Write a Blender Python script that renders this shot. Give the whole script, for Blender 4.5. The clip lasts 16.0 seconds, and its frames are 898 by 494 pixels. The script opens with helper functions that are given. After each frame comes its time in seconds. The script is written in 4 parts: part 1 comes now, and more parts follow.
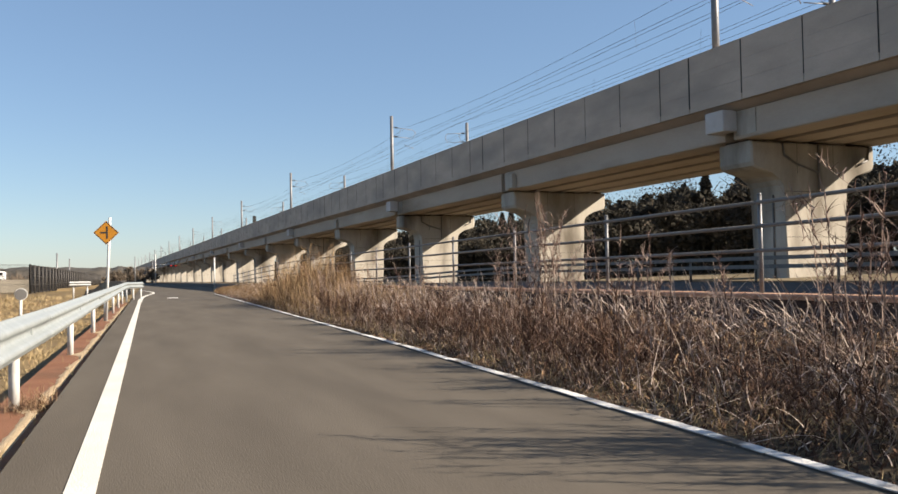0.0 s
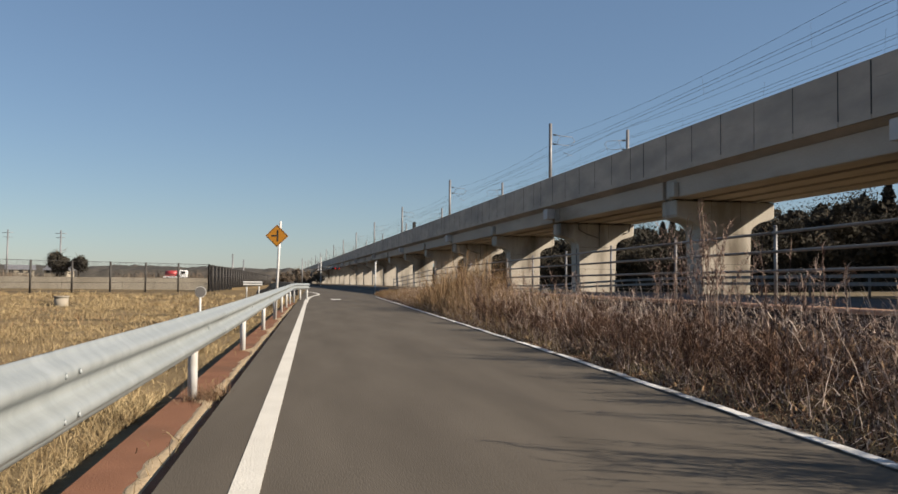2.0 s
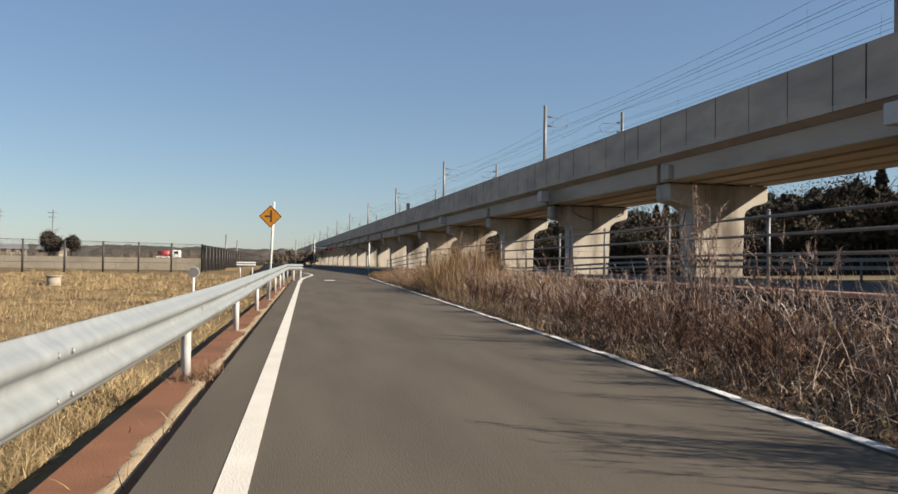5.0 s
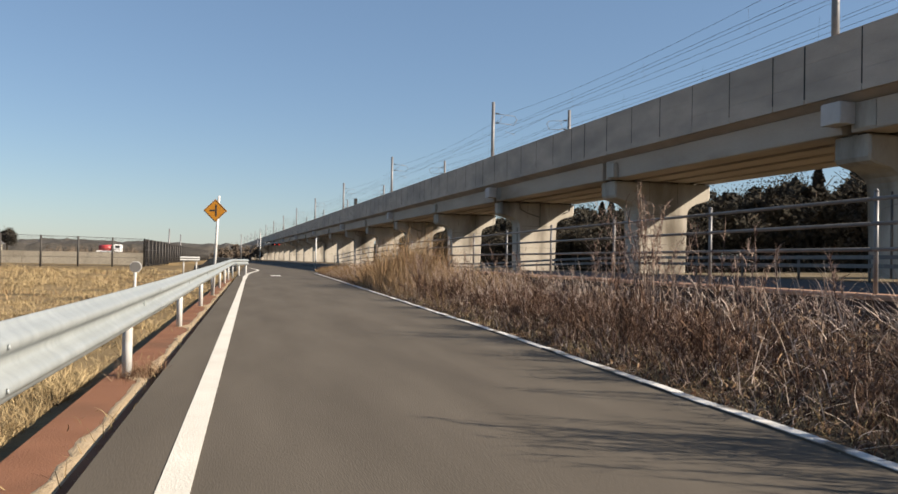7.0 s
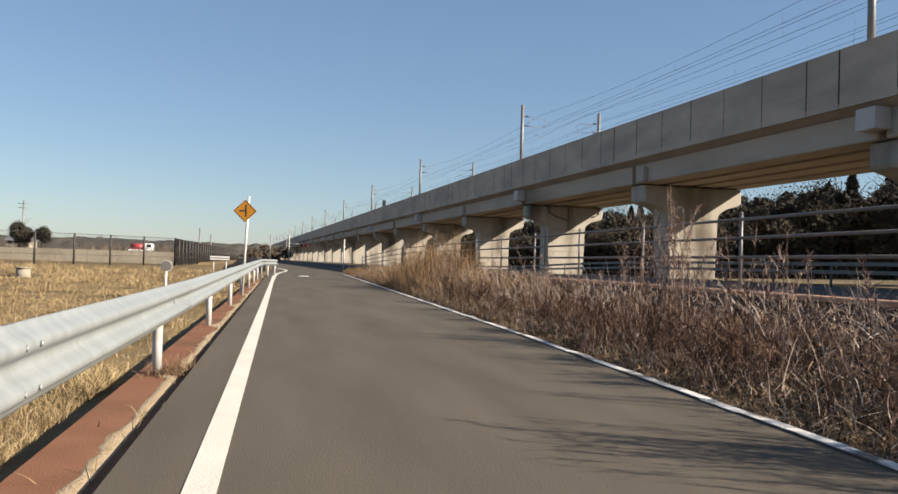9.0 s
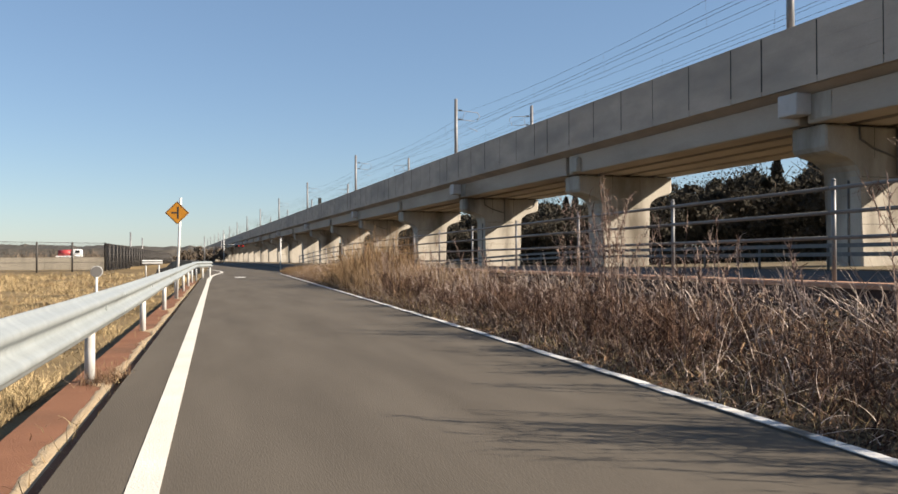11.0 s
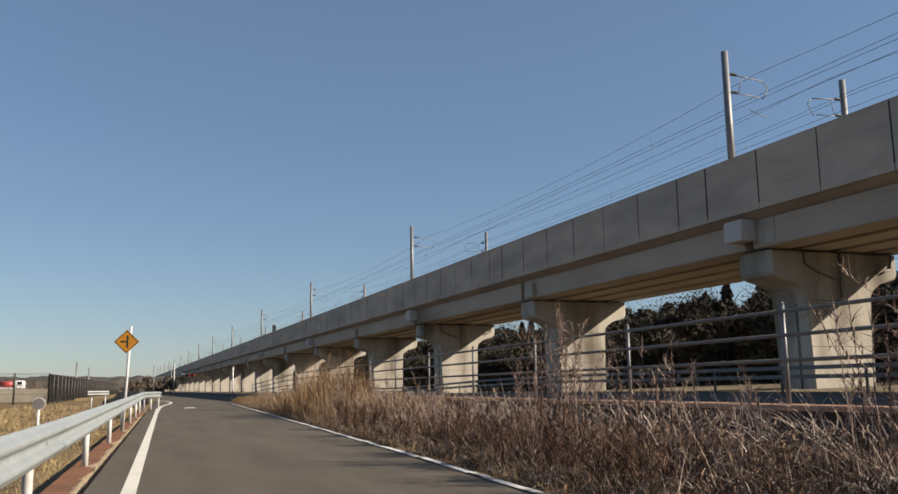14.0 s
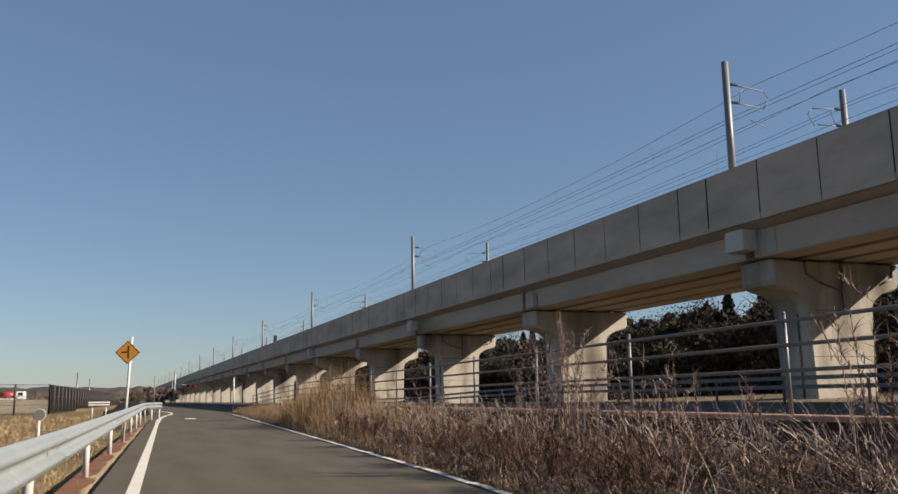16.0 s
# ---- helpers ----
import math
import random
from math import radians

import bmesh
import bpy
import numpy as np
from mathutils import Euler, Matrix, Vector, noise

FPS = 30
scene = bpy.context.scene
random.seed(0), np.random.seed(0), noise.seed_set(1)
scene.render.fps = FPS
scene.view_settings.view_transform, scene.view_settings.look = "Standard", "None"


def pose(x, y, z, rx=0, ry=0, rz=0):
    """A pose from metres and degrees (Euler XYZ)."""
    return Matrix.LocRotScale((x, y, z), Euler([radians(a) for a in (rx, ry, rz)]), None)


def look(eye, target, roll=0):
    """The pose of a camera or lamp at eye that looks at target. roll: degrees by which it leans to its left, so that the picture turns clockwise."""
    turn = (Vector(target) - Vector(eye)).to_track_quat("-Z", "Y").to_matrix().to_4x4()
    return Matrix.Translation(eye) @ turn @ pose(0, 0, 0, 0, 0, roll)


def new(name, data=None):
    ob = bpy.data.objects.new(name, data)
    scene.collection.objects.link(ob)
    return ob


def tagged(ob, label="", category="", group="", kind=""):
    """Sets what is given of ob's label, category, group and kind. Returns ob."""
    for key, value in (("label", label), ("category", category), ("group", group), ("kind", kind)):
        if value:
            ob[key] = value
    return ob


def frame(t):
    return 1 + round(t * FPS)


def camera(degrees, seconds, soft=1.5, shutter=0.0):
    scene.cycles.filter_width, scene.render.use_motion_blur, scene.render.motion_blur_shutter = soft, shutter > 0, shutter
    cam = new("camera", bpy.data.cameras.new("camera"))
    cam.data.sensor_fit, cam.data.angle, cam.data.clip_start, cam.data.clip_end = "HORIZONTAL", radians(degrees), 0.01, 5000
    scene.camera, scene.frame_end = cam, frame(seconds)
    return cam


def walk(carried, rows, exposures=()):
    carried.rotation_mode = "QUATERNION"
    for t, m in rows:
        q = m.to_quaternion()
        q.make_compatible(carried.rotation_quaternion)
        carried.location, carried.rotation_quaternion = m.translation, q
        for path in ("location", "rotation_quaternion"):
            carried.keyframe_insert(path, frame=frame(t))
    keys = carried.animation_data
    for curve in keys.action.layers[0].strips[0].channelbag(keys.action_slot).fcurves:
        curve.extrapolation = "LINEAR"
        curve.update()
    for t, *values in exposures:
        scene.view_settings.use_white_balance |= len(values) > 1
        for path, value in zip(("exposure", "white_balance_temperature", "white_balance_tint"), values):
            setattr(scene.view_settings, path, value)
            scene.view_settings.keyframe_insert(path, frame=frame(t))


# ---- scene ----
EYE = 1.04
ROWS = [(0, 91.90, 0.97, -19.40),
        (0.5, 93.25, 0.18, -10.47),
        (1, 93.15, -0.64, -8.16),
        (1.5, 92.72, -0.83, -7.75),
        (2, 92.43, -0.54, -9.04),
        (2.5, 92.40, -0.28, -9.12),
        (3, 92.30, -0.13, -8.44),
        (3.5, 91.79, -0.02, -8.45),
        (6, 91.11, -1.53, -10.38),
        (6.5, 90.95, -1.45, -11.25),
        (7, 90.99, -1.10, -12.96),
        (7.5, 91.33, -1.07, -12.01),
        (8, 91.17, -1.51, -10.65),
        (10.5, 90.90, -1.08, -13.70),
        (11, 90.82, 0.18, -15.23),
        (11.5, 90.79, 0.69, -15.81),
        (12, 90.76, 0.40, -16.72),
        (12.5, 90.84, -0.00, -17.26),
        (13, 91.01, 0.46, -17.54),
        (13.5, 95.77, 1.00, -17.75),
        (14, 99.18, 0.86, -18.10),
        (14.5, 99.35, 0.68, -18.38),
        (15, 99.57, 0.86, -18.39),
        (15.5, 99.64, 0.97, -18.19),
        (16, 99.86, 0.91, -18.02)]
cam = camera(55.19, 16.0, soft=1.6)
walk(cam, [(t, pose(0, 0, EYE, rx, ry, rz)) for t, rx, ry, rz in ROWS],
     exposures=((0, 1.51), (0.5, 1.27), (1.0, 1.0), (1.5, 0.97), (3.5, 1.01), (6, 1.21), (8, 1.25), (11, 1.41), (12.5, 1.51), (13, 1.49), (13.5, 1.33), (13.9, 1.06), (14.5, 0.97), (16, 0.94)))

# ---- light ----
SUN_DIR = Vector((0.895, -0.445, 0.0)).normalized()
SUN_EL = radians(29)
to_sun = Vector((SUN_DIR.x * math.cos(SUN_EL), SUN_DIR.y * math.cos(SUN_EL), math.sin(SUN_EL)))
world = bpy.data.worlds.new("sky")
scene.world = world
world.use_nodes = True
wn = world.node_tree
sky = wn.nodes.new("ShaderNodeTexSky")
sky.sky_type = "NISHITA"
sky.sun_disc = False
sky.sun_elevation = SUN_EL
sky.sun_rotation = math.atan2(to_sun.x, to_sun.y)
sky.altitude, sky.air_density, sky.dust_density, sky.ozone_density = 50, 1.0, 0.3, 2.4
haze = wn.nodes.new("ShaderNodeMix")
haze.data_type = "RGBA"
haze.inputs["Factor"].default_value = 0.32
haze.inputs["B"].default_value = (1.95, 3.05, 4.9, 1)
wn.links.new(sky.outputs["Color"], haze.inputs["A"])
wn.links.new(haze.outputs["Result"], wn.nodes["Background"].inputs["Color"])
wn.nodes["Background"].inputs["Strength"].default_value = 0.05
sun_data = bpy.data.lights.new("sun", "SUN")
sun_data.energy, sun_data.angle, sun_data.color = 5.0, radians(0.53), (1.0, 0.87, 0.71)
sun = new("sun", sun_data)
sun.matrix_world = look(to_sun * 200, (0, 0, 0))


# ---- materials ----
def mat(name, a, b, scale=6.0, rough=0.8, metal=0.0, bump=0.25, fine=60.0, stain=None, stretch=(1, 1, 1), island=0.0, obrand=0.0, stain_at=(0.55, 0.72)):
    """Two colours mixed at a coarse and a fine scale, with relief and an optional stain colour."""
    m = bpy.data.materials.new(name)
    m.use_nodes = True
    nt = m.node_tree
    bs = nt.nodes["Principled BSDF"]
    tc = nt.nodes.new("ShaderNodeTexCoord")
    mp = nt.nodes.new("ShaderNodeMapping")
    mp.inputs["Scale"].default_value = stretch
    geo = nt.nodes.new("ShaderNodeNewGeometry")
    nt.links.new(geo.outputs["Position"], mp.inputs["Vector"])
    n1 = nt.nodes.new("ShaderNodeTexNoise")
    n1.inputs["Scale"].default_value, n1.inputs["Detail"].default_value = scale, 6
    n2 = nt.nodes.new("ShaderNodeTexNoise")
    n2.inputs["Scale"].default_value, n2.inputs["Detail"].default_value = fine, 4
    for n in (n1, n2):
        nt.links.new(mp.outputs["Vector"], n.inputs["Vector"])
    mixf = nt.nodes.new("ShaderNodeMath")
    mixf.operation = "MULTIPLY_ADD"
    nt.links.new(n2.outputs["Fac"], mixf.inputs[0])
    mixf.inputs[1].default_value = 0.5
    half = nt.nodes.new("ShaderNodeMath")
    half.operation = "MULTIPLY_ADD"
    nt.links.new(n1.outputs["Fac"], half.inputs[0])
    half.inputs[1].default_value, half.inputs[2].default_value = 1.6, -0.55
    nt.links.new(half.outputs[0], mixf.inputs[2])
    last = mixf
    for amount, out in ((island, geo.outputs["Random Per Island"]), (obrand, None)):
        if amount:
            if out is None:
                out = nt.nodes.new("ShaderNodeObjectInfo").outputs["Random"]
            k = nt.nodes.new("ShaderNodeMath")
            k.operation = "MULTIPLY_ADD"
            nt.links.new(out, k.inputs[0])
            k.inputs[1].default_value = amount
            k2 = nt.nodes.new("ShaderNodeMath")
            k2.operation = "SUBTRACT"
            nt.links.new(last.outputs[0], k2.inputs[0])
            k2.inputs[1].default_value = amount / 2
            nt.links.new(k2.outputs[0], k.inputs[2])
            last = k
    mx = nt.nodes.new("ShaderNodeMix")
    mx.data_type = "RGBA"
    nt.links.new(last.outputs[0], mx.inputs["Factor"])
    mx.inputs["A"].default_value, mx.inputs["B"].default_value = (*a, 1), (*b, 1)
    col = mx.outputs["Result"]
    if stain:
        n3 = nt.nodes.new("ShaderNodeTexNoise")
        n3.inputs["Scale"].default_value, n3.inputs["Detail"].default_value = scale * 0.37, 8
        nt.links.new(mp.outputs["Vector"], n3.inputs["Vector"])
        rp = nt.nodes.new("ShaderNodeMapRange")
        rp.inputs[1].default_value, rp.inputs[2].default_value = stain_at
        nt.links.new(n3.outputs["Fac"], rp.inputs[0])
        m2 = nt.nodes.new("ShaderNodeMix")
        m2.data_type = "RGBA"
        nt.links.new(rp.outputs[0], m2.inputs["Factor"])
        nt.links.new(col, m2.inputs["A"])
        m2.inputs["B"].default_value = (*stain, 1)
        col = m2.outputs["Result"]
    nt.links.new(col, bs.inputs["Base Color"])
    bs.inputs["Roughness"].default_value, bs.inputs["Metallic"].default_value = rough, metal
    bs.inputs["Specular IOR Level"].default_value = 0.12 if rough >= 0.8 else 0.4
    if bump:
        bp = nt.nodes.new("ShaderNodeBump")
        bp.inputs["Strength"].default_value, bp.inputs["Distance"].default_value = bump, 0.02
        nt.links.new(n2.outputs["Fac"], bp.inputs["Height"])
        nt.links.new(bp.outputs["Normal"], bs.inputs["Normal"])
    return m


M_asphalt = mat("asphalt", (0.068, 0.058, 0.0465), (0.109, 0.094, 0.076), 1.6, 0.92, bump=0.14, fine=110, stain=(0.064, 0.055, 0.045), stretch=(1, 0.16, 1))
M_road2 = mat("road_asphalt", (0.060, 0.056, 0.052), (0.092, 0.086, 0.080), 0.7, 0.95, bump=0.3, fine=80)
M_line = mat("road_paint", (0.50, 0.475, 0.42), (0.60, 0.575, 0.515), 2.0, 0.7, bump=0.3, fine=70, stain=(0.45, 0.43, 0.38), stain_at=(0.62, 0.8))
M_worn = mat("worn_road_paint", (0.46, 0.445, 0.425), (0.66, 0.645, 0.62), 6.0, 0.8, bump=0.4, fine=55, stain=(0.15, 0.135, 0.115), stain_at=(0.53, 0.64))
M_red = mat("red_pavement", (0.138, 0.065, 0.038), (0.21, 0.102, 0.060), 1.6, 0.9, bump=0.3, fine=70, stain=(0.112, 0.066, 0.041))
M_soil = mat("soil", (0.045, 0.034, 0.024), (0.11, 0.083, 0.052), 1.3, 0.95, bump=0.8, fine=25, stain=(0.13, 0.10, 0.06))
M_field = mat("field_ground", (0.085, 0.058, 0.03), (0.24, 0.175, 0.09), 0.7, 0.95, bump=0.8, fine=9, stain=(0.085, 0.062, 0.032), stain_at=(0.48, 0.66))
M_concrete = mat("viaduct_concrete", (0.375, 0.315, 0.258), (0.525, 0.445, 0.368), 0.9, 0.85, bump=0.2, fine=16, stain=(0.31, 0.273, 0.234), stretch=(1, 0.5, 1.3), obrand=0.12, stain_at=(0.45, 0.75))
# wall face turned from the sun: its shade is put into this dark colour
M_wall_shaded = mat("shade_darkened_wall_face", (0.05, 0.036, 0.032), (0.10, 0.072, 0.062), 1.5, 0.95, bump=0.5, fine=20)
M_litter = mat("leaf_litter", (0.07, 0.035, 0.022), (0.30, 0.20, 0.12), 2.0, 0.85, bump=0.0, island=1.2)
M_twig = mat("pale_twig", (0.20, 0.135, 0.105), (0.55, 0.455, 0.385), 2.0, 0.8, bump=0.0, island=1.2)
M_reed = mat("brown_reed", (0.115, 0.065, 0.034), (0.33, 0.222, 0.12), 0.8, 0.85, bump=0.0, island=0.9)
M_bare = mat("bare_brown_twigs", (0.09, 0.07, 0.055), (0.17, 0.135, 0.10), 0.8, 0.9, bump=0.0, island=0.5)
M_sand = mat("pale_sand", (0.28, 0.21, 0.13), (0.42, 0.33, 0.22), 9, 0.95, bump=0.6, fine=60)
M_girder = mat("girder_concrete", (0.36, 0.305, 0.25), (0.48, 0.415, 0.342), 0.5, 0.85, bump=0.15, fine=14, stain=(0.20, 0.158, 0.115), stretch=(1, 0.25, 1))
# kerb body: shade of the road-facing side is part of this dark colour
M_kerb_shaded = mat("kerbstone", (0.06, 0.05, 0.042), (0.11, 0.095, 0.08), 3.0, 0.9, bump=0.5, fine=45, stain=(0.04, 0.034, 0.03), obrand=0.3)
M_pier = mat("pier_concrete", (0.30, 0.275, 0.236), (0.48, 0.44, 0.378), 0.9, 0.85, bump=0.25, fine=12, stain=(0.13, 0.112, 0.09), stretch=(1, 1, 0.3), obrand=0.2, stain_at=(0.52, 0.70))
M_joint = mat("joint_filler", (0.03, 0.03, 0.03), (0.05, 0.05, 0.05), 3, 0.9, bump=0.1)
M_galv = mat("galvanised_steel", (0.235, 0.258, 0.262), (0.30, 0.325, 0.33), 9, 0.5, metal=0.3, bump=0.05, fine=45, stain=(0.35, 0.375, 0.38), stretch=(1, 1.6, 0.35), stain_at=(0.48, 0.85))
M_rail = mat("grey_painted_rail", (0.105, 0.098, 0.092), (0.16, 0.15, 0.142), 5, 0.6, metal=0.1, bump=0.1)
M_post = mat("white_painted_post", (0.42, 0.42, 0.41), (0.52, 0.52, 0.51), 6, 0.5, bump=0.1, stain=(0.32, 0.30, 0.275))
M_block = mat("pale_block_concrete", (0.44, 0.415, 0.39), (0.55, 0.525, 0.50), 2.0, 0.85, bump=0.1, fine=14)
M_pole = mat("pole_steel", (0.13, 0.13, 0.135), (0.20, 0.20, 0.205), 3, 0.5, metal=0.3, bump=0.05)
M_yellow = mat("sign_yellow", (0.30, 0.125, 0.006), (0.35, 0.15, 0.010), 3, 0.5, bump=0.0)
M_black = mat("black_paint", (0.012, 0.012, 0.012), (0.025, 0.025, 0.025), 4, 0.5, bump=0.0)
M_dark = mat("dark_fence_steel", (0.025, 0.022, 0.02), (0.05, 0.045, 0.04), 5, 0.6, bump=0.0)
M_kerb = mat("rusty_kerb", (0.30, 0.17, 0.11), (0.44, 0.27, 0.18), 3, 0.9, bump=0.4, fine=30, stain=(0.15, 0.09, 0.06))
M_stem = mat("dry_stem", (0.08, 0.044, 0.034), (0.325, 0.245, 0.20), 2.0, 0.8, bump=0.0, island=1.3)
M_blade = mat("dry_blade", (0.036, 0.020, 0.015), (0.15, 0.09, 0.06), 1.2, 0.85, bump=0.0, island=0.9)
M_gold = mat("golden_grass", (0.14, 0.096, 0.048), (0.41, 0.32, 0.18), 0.8, 0.85, bump=0.0, island=0.9)
M_leaf = mat("evergreen_leaf", (0.030, 0.028, 0.022), (0.062, 0.055, 0.043), 0.3, 1.0, bump=0.0, island=0.2)
M_bark = mat("bark", (0.06, 0.045, 0.03), (0.11, 0.085, 0.06), 4, 0.9, bump=0.4)
M_hill = mat("far_woods", (0.034, 0.034, 0.031), (0.10, 0.088, 0.075), 0.4, 0.95, bump=0.0, fine=1.5)
M_pale = mat("pale_wall", (0.22, 0.195, 0.155), (0.34, 0.305, 0.245), 0.4, 0.9, bump=0.1, fine=6, stain=(0.16, 0.135, 0.10), stain_at=(0.5, 0.7))
M_white = mat("white_enamel", (0.72, 0.72, 0.72), (0.8, 0.8, 0.8), 3, 0.35, bump=0.0)
M_redpaint = mat("red_enamel", (0.30, 0.035, 0.04), (0.38, 0.05, 0.05), 3, 0.35, bump=0.0)


# ---- mesh helpers ----
def box(bm, x0, x1, y0, y1, z0, z1, m=None, bevel=0.0):
    vs = [bm.verts.new(v) for v in ((x0, y0, z0), (x1, y0, z0), (x1, y1, z0), (x0, y1, z0), (x0, y0, z1), (x1, y0, z1), (x1, y1, z1), (x0, y1, z1))]
    fs = [bm.faces.new([vs[i] for i in f]) for f in ((3, 2, 1, 0), (4, 5, 6, 7), (0, 1, 5, 4), (1, 2, 6, 5), (2, 3, 7, 6), (3, 0, 4, 7))]
    if bevel:
        es = list({e for f in fs for e in f.edges})
        vs = list({v for r in bmesh.ops.bevel(bm, geom=es, offset=bevel, segments=2, affect="EDGES").values() for v in r if isinstance(v, bmesh.types.BMVert)})
    if m is not None:
        bmesh.ops.transform(bm, matrix=m, verts=vs)


def rod(bm, a, b, r0, r1=None, n=8, caps=True):
    """A tapered round bar from a to b."""
    a, b = Vector(a), Vector(b)
    r1 = r0 if r1 is None else r1
    q = (b - a).to_track_quat("Z", "Y").to_matrix()
    rings = []
    for p, r in ((a, r0), (b, r1)):
        rings.append([bm.verts.new(p + q @ Vector((r * math.cos(k * math.tau / n), r * math.sin(k * math.tau / n), 0))) for k in range(n)])
    for k in range(n):
        f = bm.faces.new((rings[0][k], rings[0][(k + 1) % n], rings[1][(k + 1) % n], rings[1][k]))
        f.smooth = n > 5
    if caps:
        bm.faces.new(rings[0][::-1])
        bm.faces.new(rings[1])


def sweep(bm, profile, stations, closed=True, caps=True):
    """A profile [(a, b)] carried through stations: functions of (a, b) that give a point."""
    rings = [[bm.verts.new(s(a, b)) for a, b in profile] for s in stations]
    n = len(profile)
    for r0, r1 in zip(rings, rings[1:]):
        for k in range(n if closed else n - 1):
            bm.faces.new((r0[k], r0[(k + 1) % n], r1[(k + 1) % n], r1[k]))
    if closed and caps:
        bm.faces.new(rings[0][::-1])
        bm.faces.new(rings[-1])


def mesh_of(name, bm, material):
    bmesh.ops.recalc_face_normals(bm, faces=bm.faces)
    me = bpy.data.meshes.new(name)
    bm.to_mesh(me)
    bm.free()
    me.materials.append(material)
    return me


def part(name, bm, material, parent, label=""):
    ob = new(name, bm if isinstance(bm, bpy.types.Mesh) else mesh_of(name, bm, material))
    ob.parent = parent
    return tagged(ob, label)


def thing(name, label, category, at=None, group="", kind=""):
    ob = new(name)
    ob.empty_display_size = 0.2
    if at is not None:
        ob.matrix_world = at
    return tagged(ob, label, category, group, kind)


def solid(name, bm, material, label, category, kind="", group=""):
    return tagged(new(name, mesh_of(name, bm, material)), label, category, group, kind)


def raw(name, verts, faces, material, smooth=False):
    me = bpy.data.meshes.new(name)
    me.from_pydata(verts, [], faces)
    me.materials.append(material)
    if smooth:
        me.polygons.foreach_set("use_smooth", [True] * len(me.polygons))
    return me


# ---- plan ----
def smooth(a, b, x):
    k = min(1.0, max(0.0, (x - a) / (b - a)))
    return k * k * (3 - 2 * k)


def road_right(y):
    return 3.11 + 0.0345 * y if y < 12 else 3.524 + 0.0206 * (y - 12)


WALL_X = 7.0          # the kerb under the tube fence
PLATEAU = 0.62        # level of the second road


def level(y):
    return PLATEAU * (1 - smooth(44, 86, y))


def ground_z(x, y):
    if x < -1.30:
        k = smooth(1.35, 3.2, -x)
        return -0.38 + 0.18 * smooth(45, 80, y) - 0.06 * k * (1 - smooth(45, 80, y)) + 1.05 * smooth(11, 13, -x) * smooth(125.2, 126, y)
    e = road_right(y)
    if x < e + 0.2:
        return -0.1
    if x < WALL_X - 0.05:
        return -0.05 + (level(y) * 0.75) * smooth(e, WALL_X, x)
    return level(y) - 0.04 + 0.42 * smooth(26, 46, x) * (1 - smooth(120, 300, y))


# viaduct axis: u along, v across to the far side
V_A = 0.049
V_ROT = Matrix.Translation((28.0, 0, 0)) @ Matrix.Rotation(math.atan(V_A), 4, "Z")   # local x = v, y = u

# ---- ground ----
xs = [-3000, -900, -300, -120, -60, -45, -36, -30, -26, -23, -21, -19, -17, -15, -12, -10, -8, -6, -4.5, -3.2, -2.6, -2.0, -1.6, -1.31, -1.29, -0.7, 1.5, 3.2, 3.6, 4.0, 4.4, 4.8, 5.2, 5.6, 6.0, 6.4, 6.84, 6.86, 8, 12, 18, 26, 40, 60, 90, 160, 400, 1000, 3000]
ys = [-300, -100, -40, -20] + list(np.arange(-10, 80, 2.0)) + [85, 95, 110, 125, 126.5, 140, 160, 220, 320, 500, 900, 1800, 3500]


def bumps(x, y):
    k = 0.05 * noise.noise((x * 0.6, y * 0.6, 0)) if x < -2 or 4.2 < x < 6.8 else 0
    if -60 < x < -4 and y < 90:
        k += 0.16 * noise.noise((x * 0.16, y * 0.12, 7.0)) + 0.5 * math.exp(-((x + 19.5) / 4.0) ** 2 - ((y - 54) / 7) ** 2)
    return k


gv = [(x, y, ground_z(x, y) + bumps(x, y)) for y in ys for x in xs]
nx = len(xs)
gf = [(j * nx + i, j * nx + i + 1, (j + 1) * nx + i + 1, (j + 1) * nx + i) for j in range(len(ys) - 1) for i in range(nx - 1)]
ground = tagged(new("ground", raw("ground", gv, gf, M_field)), "dry straw-coloured field ground with bare soil patches", "ground", kind="structure")
ground.data.materials.append(M_soil)
# dry ground past the piers, coloured paler to stand for sunlight on it
M_dry_sunlit = mat("sunlit_dry_ground", (0.11, 0.088, 0.056), (0.18, 0.147, 0.096), 0.8, 0.95, bump=0.6, fine=12, stain=(0.08, 0.065, 0.042))
ground.data.materials.append(M_dry_sunlit)
# dark soil up to x 30, sunlit tone beyond: the light is in the colours
for p in ground.data.polygons:
    if 3.0 < p.center.x < 60 and p.center.y < 400:
        p.material_index = 1 if p.center.x < 30 else 2


def strip(name, left, right, y_list, z, material, thick=0.04):
    """A slab between two edge functions of y."""
    v, f = [], []
    for y in y_list:
        v += [(left(y), y, z(y)), (right(y), y, z(y)), (right(y), y, z(y) - thick), (left(y), y, z(y) - thick)]
    n = len(y_list)
    for j in range(n - 1):
        a, b = 4 * j, 4 * j + 4
        f += [(a, a + 1, b + 1, b), (a + 1, a + 2, b + 2, b + 1), (a + 3, a, b, b + 3)]
    f += [(3, 2, 1, 0), (4 * n - 4, 4 * n - 3, 4 * n - 2, 4 * n - 1)]
    return raw(name, v, f, material)


